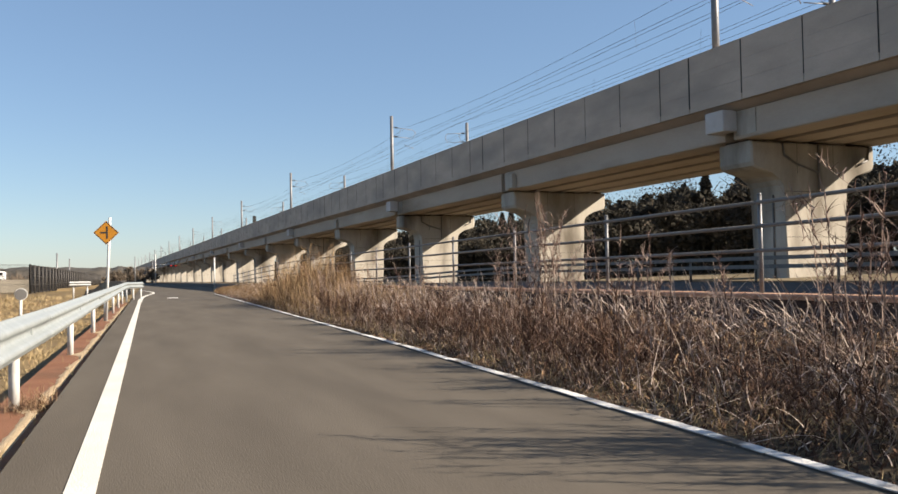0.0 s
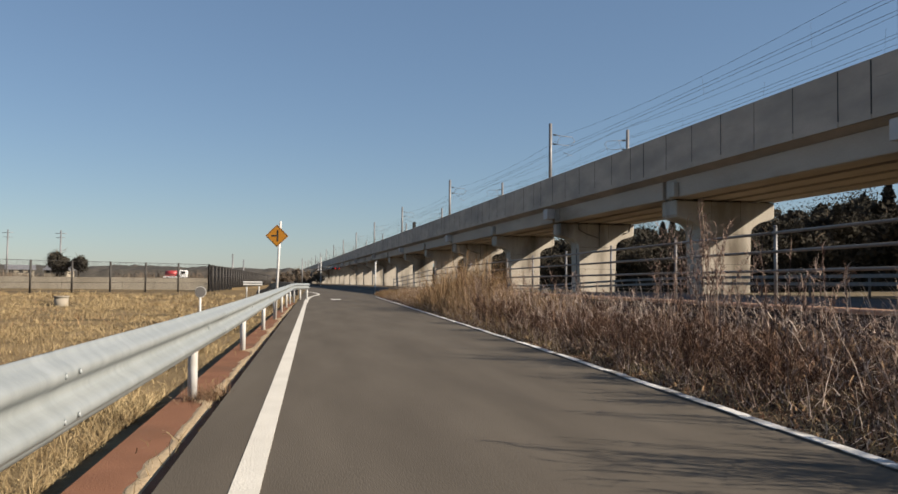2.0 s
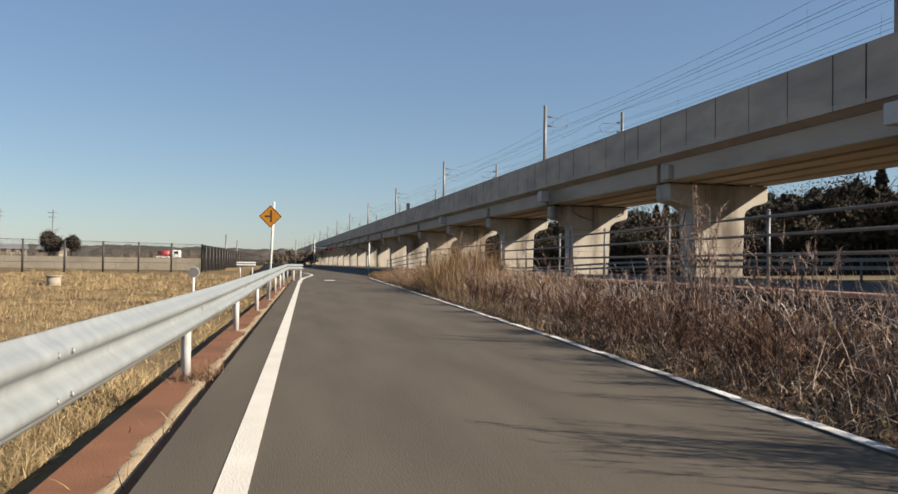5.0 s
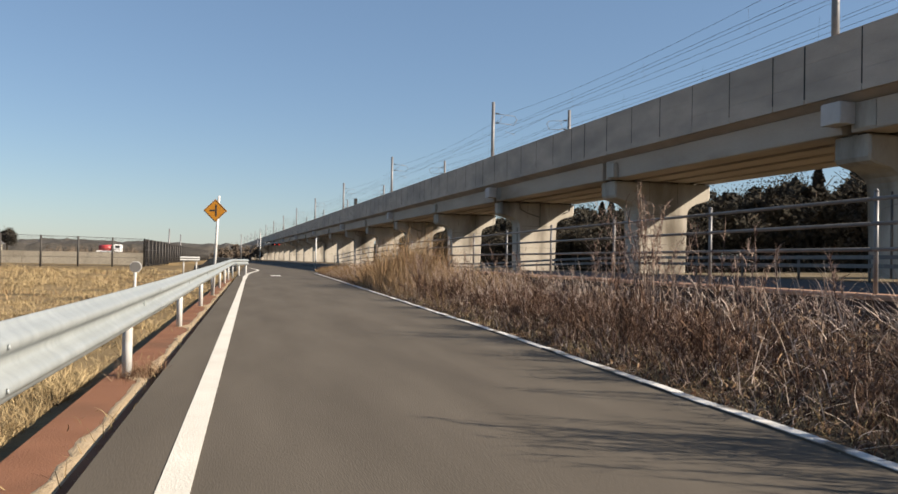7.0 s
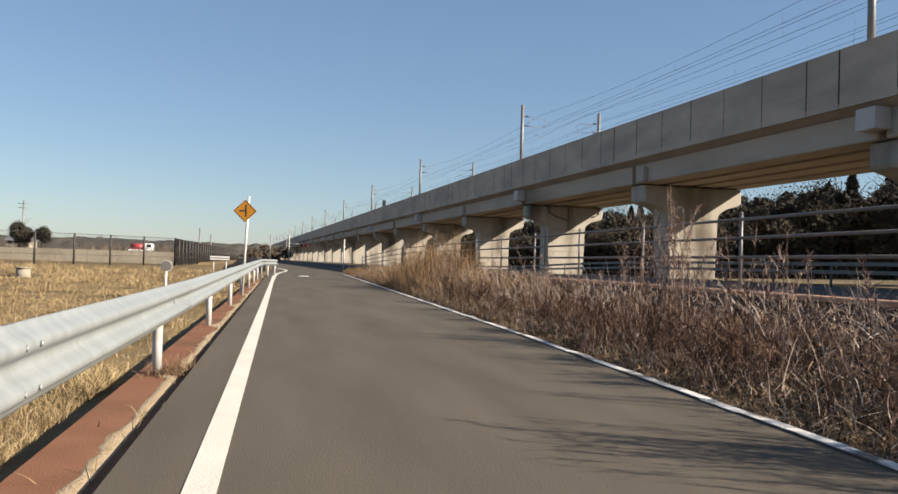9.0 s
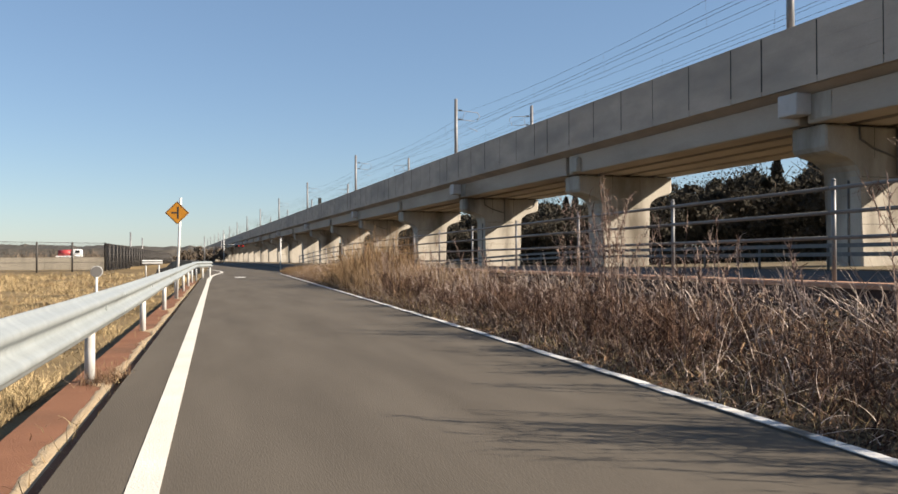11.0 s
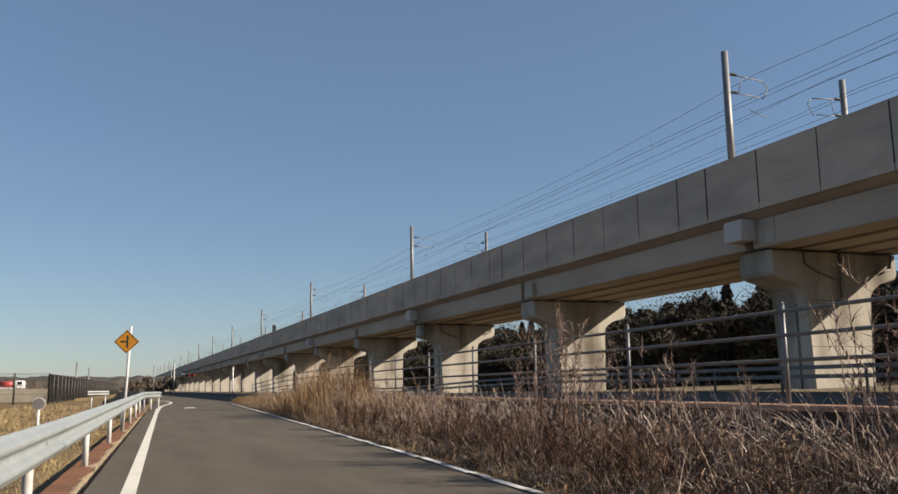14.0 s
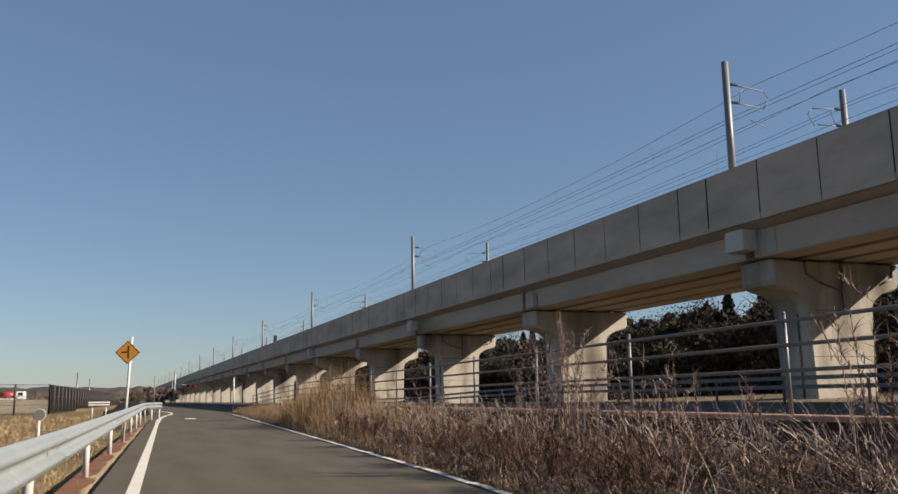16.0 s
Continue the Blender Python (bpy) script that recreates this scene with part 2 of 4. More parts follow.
yl = list(np.arange(-14, 60, 2.0)) + [60, 66, 72, 78, 84, 92, 100, 140, 200, 320, 500]
road = tagged(new("road", strip("road", lambda y: -0.76, lambda y: road_right(y) + 0.02 + (2.2 * smooth(60, 90, y)), yl, lambda y: 0.0, M_asphalt, 0.12)), "narrow grey-brown asphalt lane, sunlit and worn", "road", kind="structure")
yl2 = list(np.arange(-14, 45, 2.0))
tagged(new("edge_line", strip("edge_line", lambda y: -0.39, lambda y: -0.24, yl2, lambda y: 0.005, M_line, 0.004)), "fresh white painted edge line on the asphalt", "road marking", kind="structure")
HOOK = [(-0.315, 43.9), (-0.31, 50), (-0.22, 57), (0.05, 64), (0.42, 70), (0.58, 75), (0.50, 80), (0.15, 87), (-0.6, 95), (-2.0, 102)]
hv = [(x + e, y, 0.006) for x, y in HOOK for e in (-0.1, 0.12)]
hook = raw("edge_line_hook", hv, [(2 * k, 2 * k + 1, 2 * k + 3, 2 * k + 2) for k in range(len(HOOK) - 1)], M_line)
tagged(new("edge_line", hook), "white edge line bending at the junction", "road marking", kind="structure")
tagged(new("road_mark", strip("road_mark", lambda y: 1.15, lambda y: 1.75, [52.0, 54.0], lambda y: 0.005, M_worn, 0.004)), "short worn white mark on the lane", "road marking", kind="structure")
tagged(new("verge", strip("verge", lambda y: -1.29, lambda y: -0.74, list(np.arange(-14, 49, 1.0)), lambda y: -0.085, M_red, 0.6)), "reddish brown paved verge strip with dirt", "verge", kind="structure")
tagged(new("road_2", strip("road_2", lambda y: 8.4, lambda y: 19.0, [-60, 0, 20, 44, 50, 56, 62, 68, 74, 80, 86, 100, 200, 400], lambda y: level(y) + 0.02, M_road2, 0.1)), "shaded asphalt road beneath the viaduct", "road", kind="structure")

# ---- viaduct ----
PIERS = [34.4 + 24.9 * k for k in range(-3, 34)]
viaduct = thing("viaduct", "long grey concrete railway viaduct with shaded parapet", "viaduct", V_ROT, kind="structure")
U0, U1 = -80, 820
bm = bmesh.new()
# deck slab with wall backing: profile in (v, z)
deck = [(-0.38, 8.88), (-0.38, 11.675), (-0.18, 11.675), (-0.18, 9.6), (9.2, 9.6), (9.2, 11.6), (9.42, 11.6), (9.42, 8.88), (8.75, 8.62), (0.2, 8.62)]
sweep(bm, deck, [lambda a, b, u=u: (a, u, b) for u in (U0, 0, 50, 100, 200, 400, U1)])
part("deck", bm, M_concrete, viaduct)
bm = bmesh.new()
sweep(bm, [(-0.612, 11.684), (-0.612, 11.725), (-0.17, 11.725), (-0.17, 11.684)], [lambda a, b, u=u: (a, u, b) for u in (U0, 0, 50, 100, 200, 400, U1)])
part("coping", bm, M_concrete, viaduct)
for k in range(len(PIERS) - 1):
    for j, v in enumerate((0.12, 2.45, 4.75, 7.05)):
        bm = bmesh.new()
        box(bm, v, v + 1.7, PIERS[k] + 0.12, PIERS[k + 1] - 0.42, 7.26, 8.6, bevel=0.04)
        part("girder", bm, M_girder, viaduct)
def pier_profile():
    """Outline of a hammerhead pier, in (v, z)."""
    half = [(1.9, 0.2), (1.9, 4.85), (1.95, 5.13), (2.1, 5.38), (2.35, 5.56), (2.7, 5.68), (3.55, 5.86), (3.82, 5.98), (3.92, 6.18), (3.92, 7.18)]
    return [(4.45 + a, b) for a, b in half] + [(4.45 - a, b) for a, b in reversed(half)]


pier_me = None
for k, u in enumerate(PIERS):
    pier = thing("pier", "pale concrete hammerhead pier under the viaduct, partly sunlit", "pier", V_ROT @ pose(0, u, 0), group="viaduct piers", kind="structure")
    if pier_me is None:
        bm = bmesh.new()
        sweep(bm, pier_profile(), [lambda a, b: (a, -1.15, b), lambda a, b: (a, 1.15, b)])
        bmesh.ops.bevel(bm, geom=[e for e in bm.edges if abs(abs(e.verts[0].co.y) - 1.15) < 0.01 and abs(e.verts[0].co.y - e.verts[1].co.y) < 0.01], offset=0.09, segments=1, affect="EDGES")
        pier_me = mesh_of("pier_body", bm, M_pier)
        bm = bmesh.new()
        for v in (0.95, 3.3, 5.6, 7.9):
            box(bm, v - 0.3, v + 0.3, -0.75, -0.25, 7.17, 7.26)
            box(bm, v - 0.3, v + 0.3, 0.25, 0.75, 7.17, 7.26)
        bearing_me = mesh_of("bearing", bm, M_joint)
        bm = bmesh.new()
        for z in (2.6, 4.8):
            box(bm, 2.548, 6.352, -1.153, -1.149, z, z + 0.02)
        for v in (3.3, 5.6):
            box(bm, v, v + 0.02, -1.153, -1.149, 5.7, 7.15)
        form_me = mesh_of("form_line", bm, M_joint)
        bm = bmesh.new()
        rod(bm, (2.4, -1.20, 7.15), (2.45, -1.20, 6.55), 0.05)
        rod(bm, (2.45, -1.20, 6.55), (3.2, -1.20, 6.15), 0.05)
        rod(bm, (3.2, -1.20, 6.15), (4.6, -1.20, 5.75), 0.05)
        rod(bm, (4.62, -1.20, 7.15), (4.62, -1.20, 4.9), 0.055)
        rod(bm, (7.95, -1.20, 7.15), (7.85, -1.20, 6.45), 0.05)
        rod(bm, (7.85, -1.20, 6.45), (7.2, -1.20, 6.2), 0.05)
        pipe_me = mesh_of("drain_pipe", bm, M_rail)
        bm = bmesh.new()
        box(bm, -0.74, 0.1, -0.75, 0.55, 7.62, 8.62, bevel=0.03)
        vb = bmesh.new()
        rod(vb, (2.50, -0.35, 0.2), (2.50, -0.35, 4.7), 0.05, n=10)
        vpipe_me = mesh_of("vertical_pipe", vb, M_rail)
        stop_me = mesh_of("stopper", bm, M_block)
        bm = bmesh.new()
        box(bm, -0.26, 0.1, -2.4, -1.3, 7.3, 8.3, bevel=0.03)
        stop2_me = mesh_of("stopper_small", bm, M_pier)
        bm = bmesh.new()
        box(bm, 0.075, 0.119, -2.0, -0.62, 7.4, 8.55, bevel=0.015)
        end_me = mesh_of("girder_end_block", bm, M_pier)
    part("pier_body", pier_me, None, pier)
    part("bearing", bearing_me, None, pier)
    part("form_line", form_me, None, pier)
    if k % 2 == 1:
        part("drain_pipe", pipe_me, None, pier)
    if k % 2 == 1:
        part("vertical_pipe", vpipe_me, None, pier)
    part("girder_end_block", end_me, None, pier)
    part("stopper", stop_me if k % 2 == 1 else stop2_me, None, pier, "pale concrete side stopper block")

# overhead line poles
POLES = [34.9 + 49.9 * k for k in range(-2, 14)]


def mast(v, side, u, top):
    m = thing("catenary_mast", "grey steel railway catenary mast on the viaduct", "mast", V_ROT @ pose(v, u, 9.6), group="catenary masts")
    bm = bmesh.new()
    rod(bm, (0, 0, 0), (0, 0, top - 9.6), 0.19, 0.17, 10)
    part("pole", bm, M_pole, m)
    bm = bmesh.new()
    z = 6.75
    rod(bm, (side * 0.15, 0, z), (side * 2.3, 0, z - 0.15), 0.03, n=6)
    rod(bm, (side * 0.15, 0, z - 0.95), (side * 2.0, 0, z - 1.05), 0.03, n=6)
    rod(bm, (side * 2.3, 0, z - 0.15), (side * 2.6, 0, z - 0.5), 0.026, n=6)
    rod(bm, (side * 2.6, 0, z - 0.5), (side * 2.2, 0, z - 1.15), 0.026, n=6)
    rod(bm, (side * 0.7, 0, z - 0.95), (side * 1.0, 0, z - 0.1), 0.02, n=6)
    rod(bm, (side * 1.3, 0, z - 1.75), (side * 2.4, 0, z - 2.1), 0.02, n=6)
    part("cantilever_arm", bm, M_pole, m, "thin steel cantilever arm")
    for dz in (0, -0.95):
        bm = bmesh.new()
        for q in range(4):
            rod(bm, (side * (0.3 + 0.09 * q), 0, z + dz), (side * (0.36 + 0.09 * q), 0, z + dz), 0.08, n=8)
        part("insulator", bm, M_black, m, "dark ribbed insulator")


for u in POLES:
    mast(0.0, 1, u, 17.5)
    mast(9.0, -1, u + 1.3, 17.5)


def wire(v0, z0, sag, r=0.014):
    bm = bmesh.new()
    pts = []
    for a, b in zip(POLES, POLES[1:]):
        for k in range(8):
            t = k / 8
            pts.append((v0, a + (b - a) * t, z0 - sag * 4 * t * (1 - t)))
    rings = []
    for p in pts:
        rings.append([bm.verts.new((p[0] + r * math.cos(q * math.tau / 3), p[1], p[2] + r * math.sin(q * math.tau / 3))) for q in range(3)])
    for r0, r1 in zip(rings, rings[1:]):
        for q in range(3):
            bm.faces.new((r0[q], r0[(q + 1) % 3], r1[(q + 1) % 3], r1[q]))
    ob = solid("overhead_wire", bm, M_dark, "thin dark overhead railway wire", "wire", group="overhead wires")
    ob.matrix_world = V_ROT


for v0, z0, sag in ((1.9, 16.55, 0.65), (0.2, 14.6, 0.15), (0.2, 14.4, 0.2), (2.1, 14.7, 0.05), (6.8, 16.9, 0.6), (6.8, 14.9, 0.05), (8.8, 16.6, 0.4), (8.8, 16.4, 0.45)):
    wire(v0, z0, sag)
for v0, v1 in ((1.9, 2.1), (6.8, 6.8)):
    bm = bmesh.new()
    for a, c in zip(POLES, POLES[1:]):
        for k in range(1, 4):
            t = k / 4 - 0.06
            rod(bm, (v0, a + (c - a) * t, 16.5 - 2.8 * t * (1 - t)), (v1, a + (c - a) * t + 0.15, 14.58 - 0.2 * t * (1 - t)), 0.006, n=3)
    ob = solid("dropper_wires", bm, M_dark, "thin dropper wires hanging under the overhead line", "wire", kind="stuff")
    ob.matrix_world = V_ROT
bm = bmesh.new()
box(bm, -0.5, 0.1, 0, 0.5, 0, 1.9, bevel=0.05)
sig = solid("signal_box", bm, M_black, "black trackside signal cabinet above the parapet", "signal box")
sig.matrix_world = V_ROT @ pose(0.1, 168, 11.2)

# ---- guardrail ----
RX = -0.98


def beam_profile():
    pts = []
    for k in range(25):
        t = k / 24
        s = math.cos(4 * math.pi * t)
        pts.append((0.04 - 0.037 * math.copysign(abs(s) ** 0.72, s), 0.34 * t))
    return pts + [(a - 0.008, b) for a, b in reversed(pts)]


bm = bmesh.new()
rod(bm, (0, 0, 0), (0.008, 0, 0), 0.013, 0.009, n=8)
bolt_me = mesh_of("bolt", bm, M_galv)
guard = thing("guardrail", "galvanised W-beam guardrail on white round posts", "guardrail", pose(RX, 0, 0))


def lift(y):
    """The far end of the rail climbs a little."""
    return 0.20 * min(1.0, max(0.0, (y - 8) / 38))


sections = [-8.6 + 6.0 * k for k in range(10)]
for k, (a, b) in enumerate(zip(sections, sections[1:])):
    bm = bmesh.new()
    sweep(bm, beam_profile(), [lambda p, q, y=y, o=o: (p + o, y, 0.425 + lift(y) + q) for y, o in ((a - 0.12, 0.0045 * (k % 2)), ((a + b) / 2, 0.0045 * (k % 2)), (b + 0.12, 0.0045 * (k % 2)))], caps=False)
    for f in bm.faces:
        f.smooth = True
    beam = part("beam", bm, M_galv, guard)
    for dy in (-0.10, 0.10):
        for dz in (0.085, 0.255):
            ob = part("bolt", bolt_me, None, beam)
            ob.location = (0.079, a + dy + 0.1, 0.425 + lift(a) + dz)
posts_y = [2.5 + 6.0 * k for k in range(-1, 8)]
for y in posts_y:
    bm = bmesh.new()
    rod(bm, (-0.13, y, -0.15), (-0.13, y, 0.70 + lift(y)), 0.046, n=14)
    post = part("post", bm, M_post, guard, "white round steel post")
    bm = bmesh.new()
    box(bm, -0.09, 0.02, y - 0.05, y + 0.05, 0.48 + lift(y), 0.68 + lift(y), bevel=0.01)
    part("bracket", bm, M_galv, post)
bm = bmesh.new()
turn = [(0, 45.4), (0.1, 48.2), (0.4, 50.5), (0.78, 52.5)]
sweep(bm, beam_profile(), [lambda p, q, c=c: (p + c[0], c[1], 0.625 + q) for c in turn])
part("end_beam", bm, M_galv, guard)
for c in turn[1:]:
    bm = bmesh.new()
    rod(bm, (c[0] - 0.1, c[1] + 0.05, -0.2), (c[0] - 0.1, c[1] + 0.05, 0.8), 0.046, n=10)
    part("post", bm, M_post, guard)
side = thing("guardrail", "pale guardrail along the side road corner", "guardrail", pose(-5.1, 66, 0))
bm = bmesh.new()
sweep(bm, beam_profile(), [lambda p, q, x=x: (x, p * -1, 0.72 + q) for x in (0, 0.7, 1.4)])
part("beam", bm, M_post, side)
for x in (0.25, 1.15):
    bm = bmesh.new()
    rod(bm, (x, 0.1, -0.4), (x, 0.1, 0.95), 0.05, n=10)
    part("post", bm, M_post, side)

# ---- warning sign ----
sign = thing("warning_sign", "yellow diamond side-road warning sign on a white pole", "road sign", pose(-1.1, 26.3, 0))
bm = bmesh.new()
rod(bm, (0.02, 0.0, -0.1), (0.13, 0, 2.86), 0.038, n=12)
part("pole", bm, M_post, sign)
face = pose(0.03, -0.05, 2.42)
bm = bmesh.new()
box(bm, -0.24, 0.24, -0.006, 0.006, -0.24, 0.24)
plate = part("plate", bm, M_yellow, sign)
plate.matrix_local = face @ pose(0, 0, 0, 0, 45, 0)
for name, (x0, x1, z0, z1) in dict(border_top=(-0.23, 0.23, 0.214, 0.228), border_bottom=(-0.23, 0.23, -0.228, -0.214), border_left=(-0.228, -0.214, -0.212, 0.212), border_right=(0.214, 0.228, -0.212, 0.212)).items():
    bm = bmesh.new()
    box(bm, x0, x1, -0.0105, -0.0065, z0, z1)
    part("border", bm, M_black, plate)
bm = bmesh.new()
box(bm, 0.03, 0.075, -0.0605, -0.0565, 2.25, 2.60)
box(bm, -0.13, 0.03, -0.0605, -0.0565, 2.40, 2.445)
part("junction_symbol", bm, M_black, sign, "black side-road symbol")
bm = bmesh.new()
for z in (2.3, 2.54):
    box(bm, 0.0, 0.2, -0.044, 0.05, z - 0.02, z + 0.02, bevel=0.005)
part("clamp", bm, M_galv, sign)

# delineator behind the guardrail
deli = thing("delineator", "round grey delineator disc on a thin stake behind the guardrail", "delineator", pose(-1.012, 8.15, 0))
bm = bmesh.new()
rod(bm, (0, 0, 0.5), (0, 0, 0.90), 0.011, n=10)
part("stake", bm, M_post, deli)
bm = bmesh.new()
rod(bm, (0, -0.012, 0.94), (0, 0.012, 0.94), 0.047, n=24)
part("disc", bm, M_rail, deli)
bm = bmesh.new()
rod(bm, (0.0, 0.012, 0.94), (0, 0.022, 0.94), 0.052, n=24)
part("rim", bm, M_post, deli)
# roadside marker pole
mk = thing("marker_pole", "slim white marker pole at the road bend", "marker pole", pose(6.15, 85, 0))
bm = bmesh.new()
rod(bm, (0, 0, -0.1), (0, 0, 3.1), 0.07, n=12)
part("pole", bm, M_post, mk)
bm = bmesh.new()
rod(bm, (0, 0, 3.1), (0, 0, 3.2), 0.075, 0.04, n=12)
part("cap", bm, M_rail, mk)

# ---- tube fence and kerb ----
bm = bmesh.new()
ky = list(np.arange(-14, 86, 4.0))
sweep(bm, [(-0.06, 0.065), (-0.06, 0.11), (-0.03, 0.13), (0.28, 0.13), (0.28, 0.065)], [lambda a, b, y=y: (WALL_X + a, y, level(y) + b + 0.01) for y in ky])
solid("kerb", bm, M_kerb, "rust-brown stained concrete kerb at the top of the bank", "kerb", kind="structure")
# wall below the kerb, its colour darkened to stand for shade
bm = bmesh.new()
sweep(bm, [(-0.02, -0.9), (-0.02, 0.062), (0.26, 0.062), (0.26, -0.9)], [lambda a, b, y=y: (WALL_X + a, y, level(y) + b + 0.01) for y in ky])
solid("retaining_wall", bm, M_wall_shaded, "dark weathered retaining wall behind the weeds", "wall", kind="structure")
tf = thing("tube_fence", "grey steel tube fence with three rails on the kerb", "fence", pose(WALL_X + 0.1, 0, 0))
FP = [8.65 + 3.72 * k for k in range(-5, 19)]
for y in FP:
    z = level(y) + 0.12
    bm = bmesh.new()
    rod(bm, (0, y, z), (0, y, z + 1.22), 0.027, n=10)
    rod(bm, (0, y, z + 1.22), (0, y, z + 1.25), 0.034, 0.015, n=10)
    fpost = part("post", bm, M_pole, tf)
    bm = bmesh.new()
    box(bm, -0.07, 0.07, y - 0.07, y + 0.07, z, z + 0.015)
    part("base_plate", bm, M_galv, fpost)
for h in (1.13, 0.84, 0.54):
    for a, b in zip(FP, FP[1:]):
        bm = bmesh.new()
        rod(bm, (-0.04, a, level(a) + 0.12 + h), (-0.04, b, level(b) + 0.12 + h), 0.024, n=8)
        part("rail", bm, M_rail, tf)
# twin-tube barrier between the second road and the piers
g2 = thing("tube_barrier", "dark shaded twin-tube road barrier beneath the viaduct", "barrier", pose(21, 0, 0))
BY = [-30 + 4 * q for q in range(50)]
for z in (0.55, 0.86):
    bm = bmesh.new()
    sweep(bm, [(-0.05, -0.07), (0.05, -0.07), (0.05, 0.07), (-0.05, 0.07)], [lambda a, b, y=y: (a, y, level(y) + z + b) for y in (-30, 10, 44, 50, 56, 62, 68, 74, 80, 86, 120, 166)])
    part("tube", bm, M_rail, g2)
for y in BY:
    bm = bmesh.new()
    rod(bm, (0.09, y, level(y) - 0.1), (0.09, y, level(y) + 0.95), 0.05, n=8)
    part("post", bm, M_rail, g2)
# low post and rail fence on the dry ground beyond the piers
pf = thing("post_and_rail_fence", "low dark post and rail fence on dry ground", "fence", pose(38, 0, 0))
for k in range(70):
    y = 6 + 3.2 * k
    z = ground_z(38, y)
    bm = bmesh.new()
    rod(bm, (0, y, z - 0.2), (0, y, z + 0.45), 0.06, n=6)
    part("post", bm, M_dark, pf)
bm = bmesh.new()
sweep(bm, [(-0.03, -0.05), (0.03, -0.05), (0.03, 0.05), (-0.03, 0.05)], [lambda a, c, y=y: (a, y, ground_z(38, y) + 0.42 + c) for y in (6, 20, 44, 52, 60, 68, 76, 86, 120, 160, 200, 226)])
part("rail", bm, M_dark, pf)


# ---- dry weeds ----
rng = np.random.default_rng(7)


def stems(name, bases, heights, lean, width, material, segs=4, sides=3, droop=0.35, bias=(0, 0)):
    """Many thin curved tapered stalks as one mesh."""
    n = len(bases)
    az = rng.uniform(0, math.tau, n)
    tilt = np.abs(rng.normal(0, lean, n))
    curve = rng.normal(0.0, droop, n)
    caz = az + rng.normal(0, 0.9, n)
    rings = []
    for k in range(segs + 1):
        t = k / segs
        c = np.empty((n, 3))
        c[:, 0] = bases[:, 0] + heights * ((np.sin(tilt) * np.cos(az) + bias[0]) * t + curve * np.cos(caz) * t * t)
        c[:, 1] = bases[:, 1] + heights * ((np.sin(tilt) * np.sin(az) + bias[1]) * t + curve * np.sin(caz) * t * t)
        c[:, 2] = bases[:, 2] + heights * (np.cos(tilt) * t - 0.5 * np.abs(curve) * t * t)
        r = width * (1 - 0.75 * t)
        for s in range(sides):
            a = az + s * math.tau / sides
            rings.append(np.stack([c[:, 0] + r * np.cos(a), c[:, 1] + r * np.sin(a), c[:, 2]], 1))
    v = np.stack(rings, 1).reshape(-1, 3)
    per = (segs + 1) * sides
    base = np.arange(n)[:, None] * per
    quads = []
    for k in range(segs):
        for s in range(sides if sides > 2 else 1):
            quads.append((k * sides + s, k * sides + (s + 1) % sides, (k + 1) * sides + (s + 1) % sides, (k + 1) * sides + s))
    q = (base[:, :, None] + np.array(quads)[None]).reshape(-1, 4)
    return raw(name, v.tolist(), q.tolist(), material)


def bank_points(n, y0, y1, power, x_lo=0.22, x_hi=None):
    y = y0 + (y1 - y0) * rng.random(n) ** power
    lo = np.array([road_right(a) for a in y]) + x_lo
    x = lo + (WALL_X - 0.15 - lo) * rng.random(n)
    z = np.array([ground_z(a, b) for a, b in zip(x, y)])
    return np.stack([x, y, z], 1)


def off(b):
    return b[:, 0] - np.array([road_right(y) for y in b[:, 1]])


def lumps(b, s=0.5):
    return np.array([noise.noise((x * s, y * s, 4.0)) for x, y, z in b])


def rise(b, lo, hi):
    """Heights that reach tops spread between lo and hi."""
    return np.clip(rng.uniform(lo, hi, len(b)) - b[:, 2], 0.08, None)


def fall(b):
    """Weeds stand lower along the kerb and, for a stretch, before the upper wall."""
    k = np.clip((off(b) - 0.1) / 1.9, 0.1, 1)
    near_wall = np.clip((WALL_X - b[:, 0]) / 1.6, 0.25, 1)
    gap = np.exp(-((b[:, 1] - 6.0) / 4.5) ** 2)
    return k * (1 - gap * (1 - near_wall))


b = bank_points(13000, -2.5, 68, 1.8)
h = fall(b) * rise(b, 0.25, 0.78) * (1.0 + 0.5 * lumps(b))
tagged(new("dry_weed_stems", stems("dry_weed_stems", b, h, 0.85, rng.uniform(0.0025, 0.008, len(b)), M_stem, segs=6, droop=0.95, bias=(-0.25, 0.0))), "tangled dry brown weed stalks on the roadside bank", "weeds", kind="stuff")
b = bank_points(80000, -2.5, 68, 1.8, 0.26)
h = fall(b) * rise(b, 0.15, 0.66) * (0.95 + 0.6 * lumps(b))
tagged(new("dry_weed_blades", stems("dry_weed_blades", b, h, 1.0, rng.uniform(0.004, 0.012, len(b)), M_blade, segs=3, sides=2, droop=0.8)), "matted dry reddish brown grass blades on the roadside bank", "weeds", kind="stuff")
